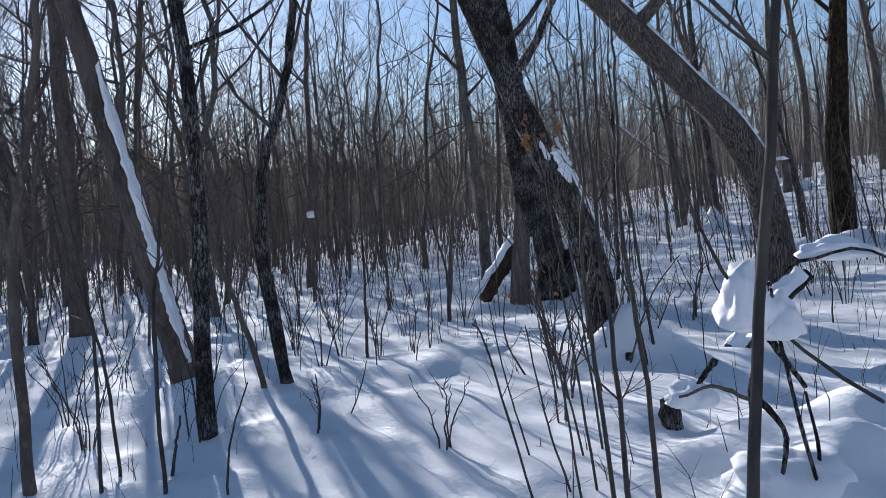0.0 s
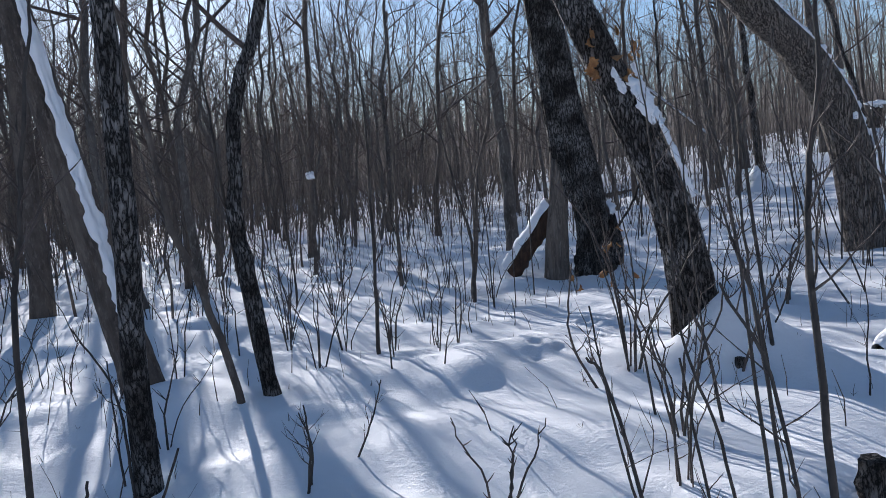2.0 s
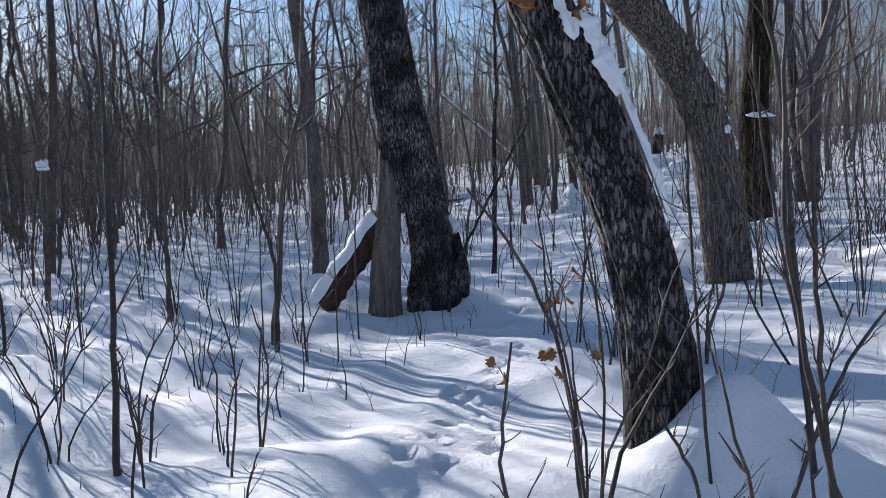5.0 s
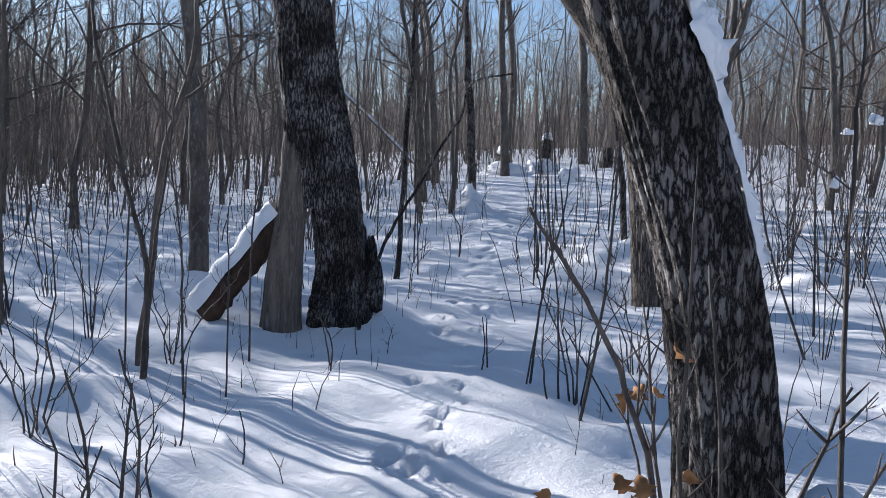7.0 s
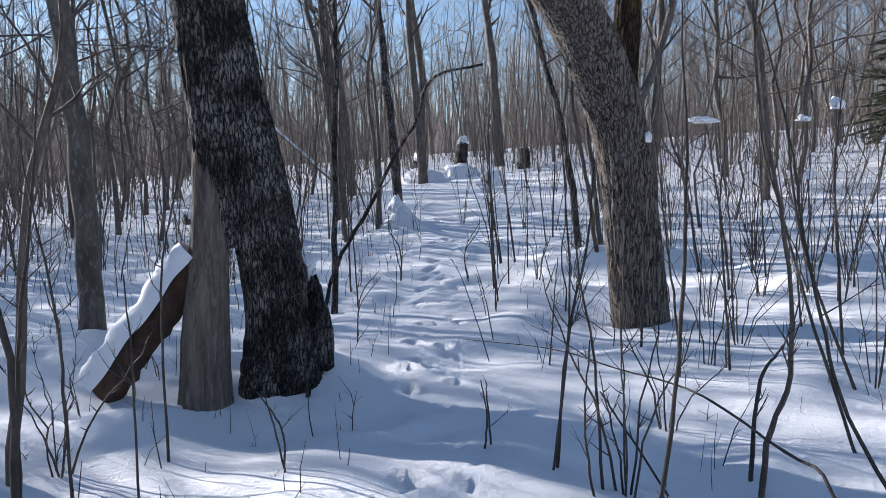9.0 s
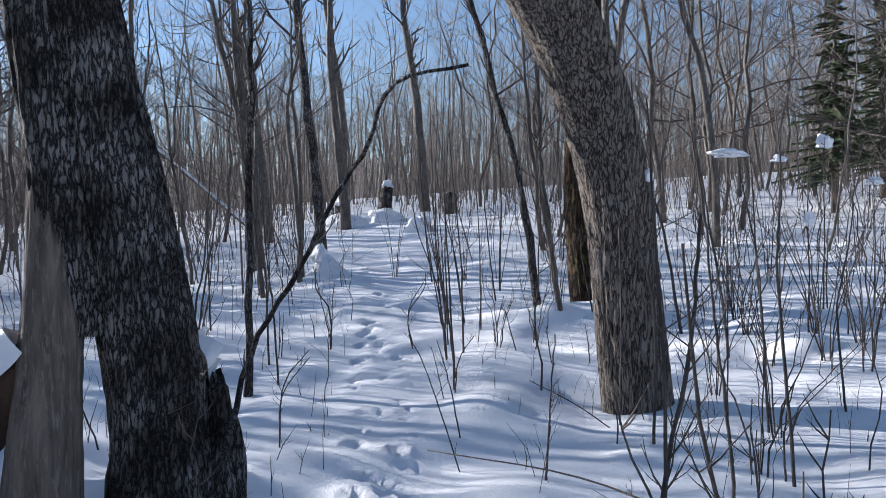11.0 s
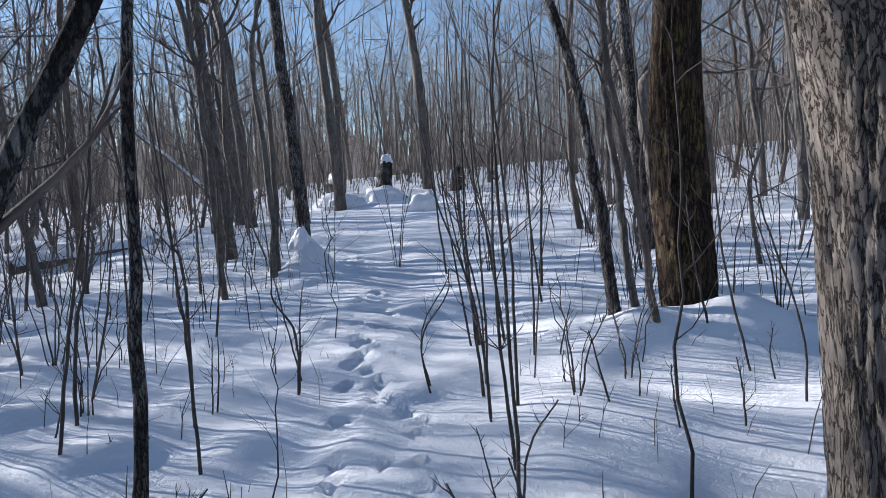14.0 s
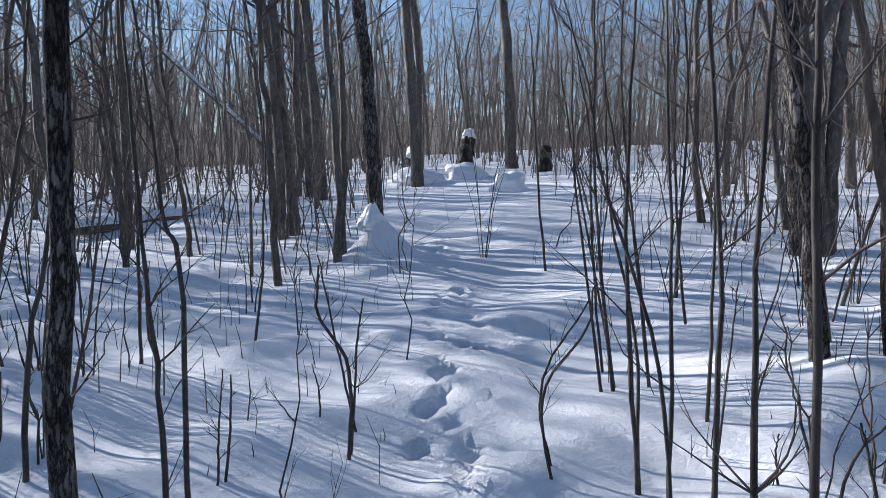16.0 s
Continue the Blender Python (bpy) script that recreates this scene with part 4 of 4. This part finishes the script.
# dark bent stick leaning across the trail
stem(1.75, 12.91, 0.027, (-0.01, 0.00, 0.21), (0.04, -0.09, 0.48), (0.46, 0.56, 0.87), (0.58, 0.27, 1.26), (0.75, 0.18, 1.64), (0.87, -0.01, 1.94), (0.74, -0.47, 2.16), (1.00, -0.69, 2.24), grows=False, twigs=5, mat=BARK_BLACK, label="dark crooked sapling bent over in an arc")

for k, (x, y, n, h, s) in enumerate(((0.2, 5.9, 4, 0.6, 0.3), (1.0, 6.2, 5, 0.9, 0.4), (-2.6, 6.6, 6, 0.9, 0.5), (-3.2, 7.4, 5, 1.0, 0.5), (-1.9, 7.3, 5, 0.8, 0.4), (2.3, 8.9, 4, 0.9, 0.4),
                                     (2.5, 10.6, 6, 0.9, 0.45), (3.4, 11.2, 5, 0.8, 0.5), (-0.6, 11.2, 5, 0.9, 0.4), (5.6, 15.4, 4, 0.7, 0.35), (6.3, 15.6, 4, 0.8, 0.35), (6.9, 13.2, 6, 1.0, 0.5), (7.3, 12.9, 7, 1.6, 0.7), (7.9, 12.4, 7, 1.5, 0.7), (8.6, 14.6, 6, 1.5, 0.6), (7.9, 15.4, 5, 1.2, 0.5), (-1.2, 9.7, 5, 0.9, 0.4), (-1.9, 10.3, 6, 1.1, 0.5),
                                     (0.2, 12.7, 6, 1.1, 0.5), (-0.4, 13.3, 6, 1.2, 0.5), (-1.8, 12.1, 6, 1.1, 0.5), (3.3, 17.9, 5, 1.0, 0.4), (2.6, 18.6, 6, 1.1, 0.5))):
    bush(x, y, n, h, s, 70 + k, 0.0065)

blob("snow_clump", "clump of snow caught on thin branches", (9.13, 13.84, 2.18), (0.10, 0.07, 0.090), 30, rough=0.6)
stem(9.14, 13.86, 0.013, (0.03, 0, 0.94), (0.0, 0.0, 1.89), (0.06, 0.02, 2.49))
blob("snow_clump", "clump of snow caught on thin branches", (9.67, 14.68, 2.10), (0.10, 0.07, 0.050), 31, rough=0.6)
stem(9.68, 14.70, 0.013, (0.03, 0, 0.92), (0.0, 0.0, 1.85), (0.06, 0.02, 2.45))
blob("snow_clump", "clump of snow caught on thin branches", (10.14, 13.74, 1.77), (0.12, 0.08, 0.060), 32, rough=0.6)
stem(10.15, 13.76, 0.013, (0.03, 0, 0.75), (0.0, 0.0, 1.50), (0.06, 0.02, 2.10))
blob("snow_clump", "clump of snow caught on thin branches", (7.96, 13.40, 1.29), (0.07, 0.05, 0.090), 33, rough=0.6)
stem(7.97, 13.42, 0.013, (0.03, 0, 0.57), (0.0, 0.0, 1.15), (0.06, 0.02, 1.75))

# shoots crowding the open slope beyond the oak
slope = random.Random(314)
for k in range(26):
    x, y = slope.uniform(4.6, 10.5), slope.uniform(9.8, 14.2)
    if math.hypot(x - 5.4, y - 13.46) > 0.7 and y > 0.9 * x + 4.2 - 2.6:
        bush(x, y, slope.randrange(3, 7), slope.uniform(0.9, 1.9), slope.uniform(0.3, 0.65), 200 + k, 0.006)
for k in range(16):
    x, y = slope.uniform(8.2, 14), slope.uniform(14.5, 22)
    bush(x, y, slope.randrange(4, 7), slope.uniform(1.2, 2.4), slope.uniform(0.4, 0.8), 260 + k, 0.0065)
for k in range(22):
    x, y = slope.uniform(-5.5, -0.6), slope.uniform(8.6, 15.5)
    bush(x, y, slope.randrange(2, 5), slope.uniform(0.7, 1.7), slope.uniform(0.25, 0.6), 290 + k, 0.0065)
for k in range(12):
    x, y = slope.uniform(1.8, 4.2), slope.uniform(17.2, 23)
    bush(x, y, slope.randrange(3, 6), slope.uniform(0.9, 2.2), slope.uniform(0.3, 0.7), 330 + k, 0.007)

bush(1.12, 8.02, 5, 1.25, 0.45, 120, 0.010)
bush(1.12, 6.75, 4, 0.95, 0.45, 121, 0.009)
bush(-0.75, 9.6, 5, 0.8, 0.4, 122, 0.007)

# ---- snow on the trunks ----
def snow_strip(line, base, z0, z1, face, half, r, thick, seed, label):
    """A ragged band of snow clinging to one side of a trunk."""
    pts = [p for p in line if z0 <= p.z <= z1]
    bx, by = base
    bz = gz(bx, by)
    v, f, n = [], [], 11
    for k, p in enumerate(pts):
        u = k / (len(pts) - 1)
        w = half * (0.72 + 0.6 * noise.noise(Vector((k * 0.21, seed, 0))) + 0.45 * noise.noise(Vector((k * 0.8, seed, 4)))) * min(1, 6 * u + 0.15, 6 * (1 - u) + 0.15)
        for j in range(n):
            s = j / (n - 1) * 2 - 1
            a = face + s * w
            t = thick * (1 - s * s) ** 0.5 * (0.75 + 0.9 * noise.noise(Vector((k * 0.3, j * 0.4, seed + 5.0))) + 0.7 * noise.noise(Vector((k * 0.9, j * 0.9, seed + 9.0))))
            rr = r + max(t, 0) - 0.012
            v.append((bx + p.x + math.cos(a) * rr, by + p.y + math.sin(a) * rr, bz + p.z + max(t, 0) * 0.5))
    for k in range(len(pts) - 1):
        for j in range(n - 1):
            a = k * n + j
            f.append((a, a + 1, a + n + 1, a + n))
    ob = mesh_object("snow_strip", v, f, CLUMP)
    tagged(ob, label, "snow", "snow on the trunks")


snow_strip(A_LINE, (1.71, 8.51), 0.95, 2.0, -0.3, 0.24, 0.187, 0.032, 1, "ragged white snow stuck along the leaning trunk")
snow_strip(A_LINE, (1.71, 8.51), 1.5, 1.9, -1.0, 0.40, 0.187, 0.04, 2, "patch of white snow stuck to flaky bark")
snow_strip(A_LINE, (1.71, 8.51), 1.75, 1.95, -1.6, 0.20, 0.187, 0.035, 3, "small patch of snow stuck to flaky bark")
snow_strip(C2_LINE, (-2.55, 8.45), 0.15, 3.2, -0.7, 0.50, 0.160, 0.045, 4, "thick band of snow along a leaning brown trunk")
snow_strip(E_LINE, (5.40, 13.46), 1.5, 4.8, 0.1, 0.26, 0.285, 0.06, 5, "line of white snow on the arching oak")
snow_strip(B_LINE, (1.68, 13.3), 0.25, 0.85, 0.35, 0.55, 0.27, 0.10, 6, "snow lodged on the root swell of the split tree")


# ---- fallen wood and stumps ----
def log(name, label, p, q, r, mat, seed, snow=True, thick=0.09):
    p, q = Vector(p), Vector(q)
    n = 24
    pts = [p.lerp(q, k / n) + Vector((0, 0, 0.015 * math.sin(k * 0.6 + seed))) for k in range(n + 1)]
    v, f = [], []
    tube(v, f, pts, [r * (1 - 0.15 * k / n) for k in range(n + 1)], 16, True, 0.3, seed)
    root = new(name)
    tagged(root, label, "log")
    mesh_object("wood", v, f, mat, root)
    if snow:
        side = (q - p).cross(Vector((0, 0, 1))).normalized()
        above = side.cross(q - p).normalized()
        v, f, m = [], [], 9
        for k, c in enumerate(pts[:-1]):
            w = r * (0.95 + 0.25 * noise.noise(Vector((k * 0.4, seed, 2))))
            for j in range(m):
                s = j / (m - 1) * 2 - 1
                up = r * math.sqrt(max(0, 1 - 0.8 * s * s)) + thick * (1 - s * s) * (0.9 + 0.6 * noise.noise(Vector((k * 0.35, j * 0.5, seed))))
                v.append(c + side * s * w * 1.12 + above * (up - 0.01))
        for k in range(len(pts) - 2):
            for j in range(m - 1):
                a = k * m + j
                f.append((a, a + 1, a + m + 1, a + m))
        mesh_object("snow_cover", v, f, CLUMP, root, "snow lying along the top")


log("leaning_log", "snow-topped broken log leaning on a split tree", (0.52, 13.72, -0.22), (1.2, 13.36, 0.76), 0.125, ROT, 3, thick=0.10)
log("fallen_log", "snow-covered dark log end in the snow", (2.75, 7.9, -0.25), (3.6, 8.3, 0.4), 0.075, BARK_BLACK, 4)
log("fallen_log", "snow-covered fallen log far off in the wood", (4.0, 29.0, 0.4), (7.5, 31.5, 0.7), 0.12, BARK_BROWN, 6)

log("fallen_log", "thin fallen trunk lined with snow, leaning among trees", (12.43, 35.96, 0.39), (7.09, 42.06, 6.90), 0.075, BARK_BROWN, 7, thick=0.05)


def stump(x, y, r, h, seed, cap=0.2, tilt=0.0, mat=BARK_BLACK, label="broken dark stump with a cap of snow"):
    z = gz(x, y)
    v, f = [], []
    pts = [Vector((tilt * k / 6 * h, 0, -0.12 + (h + 0.12) * k / 6)) for k in range(7)]
    tube(v, f, pts, [r * (1.15 - 0.25 * k / 6) for k in range(7)], 14, True, 0.5, seed)
    root = new("stump")
    root.location = (x, y, z)
    tagged(root, label, "stump", "broken stumps")
    mesh_object("wood", v, f, mat, root)
    if cap:
        blob("snow_cap", "cap of snow", (tilt * h, 0, h + cap * 0.25), (r * 0.95, r * 0.95, cap), seed, parent=root)


stump(1.67, 5.9, 0.065, 0.17, 1, 0, mat=BARK_BLACK, label="small black broken stump standing in the snow")
stump(1.80, 7.85, 0.035, 0.05, 2, 0, mat=BARK_BLACK, label="small black broken stump standing in the snow")
stump(14.5, 35.2, 0.26, 0.8, 3, 0.3)
stump(16.6, 35.7, 0.24, 1.3, 4, 0.25, 0.25)
stump(19.3, 34.6, 0.25, 0.9, 5, 0)
blob("snow_cone", "pointed heap of snow against a slim tree", (7.13, 22.42, gz(7.13, 22.42) + 0.04), (0.19, 0.19, 0.26), 3, cone=True)
blob("snow_mound", "rounded heap of snow on the forest floor", (14.3, 29.5, gz(14.3, 29.5)), (0.5, 0.5, 0.5), 4)
blob("snow_mound", "rounded heap of snow on the forest floor", (14.3, 34.6, gz(14.3, 34.6)), (0.9, 0.8, 0.5), 5)
blob("snow_mound", "rounded heap of snow on the forest floor", (16.4, 35.1, gz(16.4, 35.1)), (0.9, 0.8, 0.45), 6)

# snow lying in the branches
blob("snow_clump", "flat clump of snow caught on thin branches", (5.04, 12.4, 1.72), (0.12, 0.08, 0.032), 7, rough=0.6)
blob("snow_clump", "clump of snow caught on a slim stem", (-2.92, 16.2, 1.44), (0.07, 0.07, 0.10), 8, rough=0.6)
blob("snow_clump", "clump of snow stuck to oak bark", (5.12, 13.10, 1.62), (0.035, 0.03, 0.07), 9)


# ---- snow-laden broken branches beside the start ----
def snag():
    x, y = 1.72, 4.45
    z = gz(x, y)
    root = new("broken_snag")
    root.location = (x, y, z)
    tagged(root, "broken dark branches bowed under a load of snow", "fallen branch")
    for c, r, m in (([(-0.05, 0, -0.15), (-0.03, 0, 0.35), (-0.02, 0.02, 0.6), (0.12, 0.05, 0.95)], 0.022, BARK_BLACK), ([(-0.03, 0, 0.5), (-0.18, -0.02, 0.58), (-0.36, -0.03, 0.55)], 0.018, BARK_BROWN),
                    ([(0.02, 0.05, 0.88), (0.14, 0.1, 0.70), (0.26, 0.12, 0.52)], 0.035, BARK_BLACK), ([(0.0, 0, 0.5), (0.12, 0.02, 0.35), (0.1, 0.03, 0.15), (0.05, 0.03, -0.02)], 0.025, BARK_BLACK),
                    ([(0.1, 0.1, 1.0), (0.25, 0.05, 1.12), (0.5, 0, 1.15), (0.8, 0, 1.0)], 0.015, BARK_BLACK), ([(-0.15, 0.1, 0.68), (-0.2, 0.1, 0.62), (-0.26, 0.08, 0.55)], 0.03, BARK_BLACK),
                    ([(0.3, 0.0, -0.1), (0.2, 0, 0.3), (0.12, 0.02, 0.75), (0.1, 0.05, 1.0)], 0.02, BARK_BLACK), ([(0.26, 0.1, -0.1), (0.3, 0.1, 0.2), (0.26, 0.12, 0.5)], 0.02, BARK_BLACK),
                    ([(0.55, 0.0, 0.45), (0.15, 0.02, 0.78), (-0.12, 0.03, 1.1), (-0.3, 0.05, 1.6), (-0.38, 0.06, 2.1)], 0.016, STEM)):
        v, f = [], []
        p = curve_points(c, 10)
        p = [q + Vector((0, 0, 0.02 * noise.noise(Vector((k * 1.3, r * 99, 0))))) for k, q in enumerate(p)]
        tube(v, f, p, [0.55 * r * (1 - 0.4 * k / 10) for k in range(11)], 8, True, 0.6, r * 900)
        mesh_object("branch", v, f, m, root)
    blob("snow_load", "rounded load of snow", (-0.01, 0.08, 0.90), (0.12, 0.14, 0.19), 11, parent=root, rough=0.3)
    blob("snow_load", "rounded load of snow", (0.13, 0.10, 0.82), (0.11, 0.12, 0.14), 15, parent=root, rough=0.4)
    blob("snow_load", "rounded load of snow", (0.42, 0.1, 1.14), (0.17, 0.09, 0.07), 12, parent=root)
    blob("snow_load", "rounded load of snow", (0.2, 0.2, 0.02), (0.3, 0.24, 0.2), 13, parent=root)
    blob("snow_load", "rounded load of snow", (-0.28, 0.1, 0.5), (0.11, 0.10, 0.08), 14, parent=root)


snag()


# ---- dry leaves left on the twigs ----
def leaf(x, y, z, size, seed):
    g = random.Random(seed)
    v, f, n = [], [], 7
    for k in range(n + 1):
        u = k / n
        w = size * 0.32 * math.sin(math.pi * min(1, u * 0.93 + 0.05)) * (1 + 0.35 * math.sin(u * 19))
        drop = size * (u - 0.3 * u * u)
        curl = size * 0.25 * math.sin(u * 2.5 + seed)
        v += [(-w, curl + w * 0.5, -drop), (0, curl, -drop), (w, curl + w * 0.6, -drop)]
    for k in range(n):
        a = 3 * k
        f += [(a, a + 1, a + 4, a + 3), (a + 1, a + 2, a + 5, a + 4)]
    ob = mesh_object("dry_leaf", v, f, LEAF)
    m = ob.modifiers.new("thickness", "SOLIDIFY")
    m.thickness = 0.0015
    ob.location, ob.rotation_euler = (x, y, z), (g.uniform(-0.5, 0.5), g.uniform(-0.5, 0.5), g.uniform(0, 6.28))
    tagged(ob, "curled brown dry leaf hanging from a twig", "leaf", "dry leaves on the twigs")


g = random.Random(77)
for k in range(10):
    leaf(0.95 + g.gauss(0, 0.10), 8.12 + g.gauss(0, 0.06), gz(1, 8.1) + 0.75 + g.uniform(-0.2, 0.4), g.uniform(0.05, 0.085), k)
for k in range(22):
    a = g.uniform(-2.6, 0.3)
    leaf(1.18 + 0.20 * math.cos(a), 8.62 + 0.20 * math.sin(a), gz(1.71, 8.51) + 1.95 + g.uniform(-0.1, 0.3), g.uniform(0.07, 0.12), 40 + k)


# ---- spruce at the edge of the clearing ----
def spruce(x, y, h, seed):
    g = random.Random(seed)
    root = new("spruce")
    root.location = (x, y, gz(x, y))
    tagged(root, "dark green spruce among the bare trees", "spruce")
    v, f = [], []
    tube(v, f, [Vector((0, 0, -0.2)), Vector((0.02, 0, h * 0.5)), Vector((0, 0, h))], [0.12, 0.07, 0.01], 8, True)
    mesh_object("trunk", v, f, BARK_BROWN, root)
    v, f = [], []
    for k in range(170):
        u = g.uniform(0.12, 0.98)
        a, ln = g.uniform(0, 6.28), (1 - u) * h * 0.24 * g.uniform(0.45, 1.2) + 0.1
        p = Vector((0, 0, u * h))
        d = Vector((math.cos(a), math.sin(a), g.uniform(-0.45, 0.1)))
        tip = p + d * ln
        tube(v, f, [p, tip], [0.012, 0.004], 3, False)
        side = d.cross(Vector((0, 0, 1))).normalized()
        for j in range(16):
            q = p.lerp(tip, 0.15 + 0.85 * j / 16)
            w = 0.28 * ln * (1.1 - j / 16) + 0.06
            for s in (-1, 1):
                e = q + side * s * w * g.uniform(0.6, 1.1) + d * 0.4 * w + Vector((0, 0, -0.12 * w - 0.02 * g.random()))
                i = len(v)
                v += [q, q + d * 0.06, e, q.lerp(e, 0.5) + Vector((0, 0, -0.05))]
                f += [(i, i + 1, i + 2), (i, i + 2, i + 3)]
    tagged(mesh_object("needles", v, f, NEEDLE, root), kind="stuff")


spruce(21.5, 19.8, 7.0, 5)
spruce(26.0, 20.5, 7.5, 6)

stem(5.1, 12.45, 0.009, (0.0, 0, 0.9), (-0.04, -0.03, 1.8))
stem(-2.95, 16.25, 0.04, (0.02, -0.03, 0.9), (0.03, -0.03, 2.0))

stem(4.95, 13.25, 0.009, (0.02, 0, 0.9), (0.0, 0.0, 1.8), (0.03, 0, 2.7), mat=BARE_WOOD)

# ---- fallen thin branch across the trail ----
stem(2.76, 9.59, 0.011, (-0.05, 0.15, 0.31), (0.08, 0.43, 0.32), (0.35, 1.15, 0.37), (0.42, 1.81, 0.35), (0.43, 2.48, 0.35), (0.29, 3.43, 0.27), grows=False, twigs=5, mat=TWIG, label="thin bare branch arching low over the snow")
stem(4.95, 13.15, 0.008, (-0.2, 0.3, 0.12), (-0.4, 0.65, 0.3), grows=False, twigs=3, mat=TWIG, label="thin bare branch lying over the snow")


# ---- short twig tips that poke out of the snow ----
def twig_tips(n, seed):
    g = random.Random(seed)
    v, f = [], []
    xs = [(g.uniform(-5, 11), g.uniform(4.5, 22)) for _ in range(n)]
    xs = [p for p in xs if clear(p[0], p[1], 0.45) and clear(p[0] + 0.6, p[1], 0.35)]
    zs = ground_height(np.array([p[0] for p in xs]), np.array([p[1] for p in xs]))
    for (x, y), z in zip(xs, zs):
        h, a, tip = g.uniform(0.06, 0.45), g.uniform(0, 6.28), g.gauss(0, 0.3)
        p = Vector((x, y, float(z) - 0.04))
        q = p + Vector((math.cos(a) * tip * h * 0.4, math.sin(a) * tip * h * 0.4, h * 0.55))
        e = q + Vector((math.cos(a) * tip * h * 0.6 + g.gauss(0, 0.1) * h, math.sin(a) * tip * h * 0.6, h * 0.45))
        r = g.uniform(0.0018, 0.0045)
        tube(v, f, [p, q, e], [r, r * 0.8, r * 0.35], 4, False)
        for _ in range(g.randrange(0, 3)):
            d = Vector((g.gauss(0, 0.5), g.gauss(0, 0.5), g.uniform(0.2, 0.8))) * h * 0.45
            m = p.lerp(q, g.uniform(0.5, 1.0))
            tube(v, f, [m, m + d], [r * 0.6, r * 0.25], 3, False)
    ob = mesh_object("twig_tips", v, f, TWIG)
    tagged(ob, "short dark twig tips sticking out of the snow", "twigs", kind="stuff")


twig_tips(1500, 91)
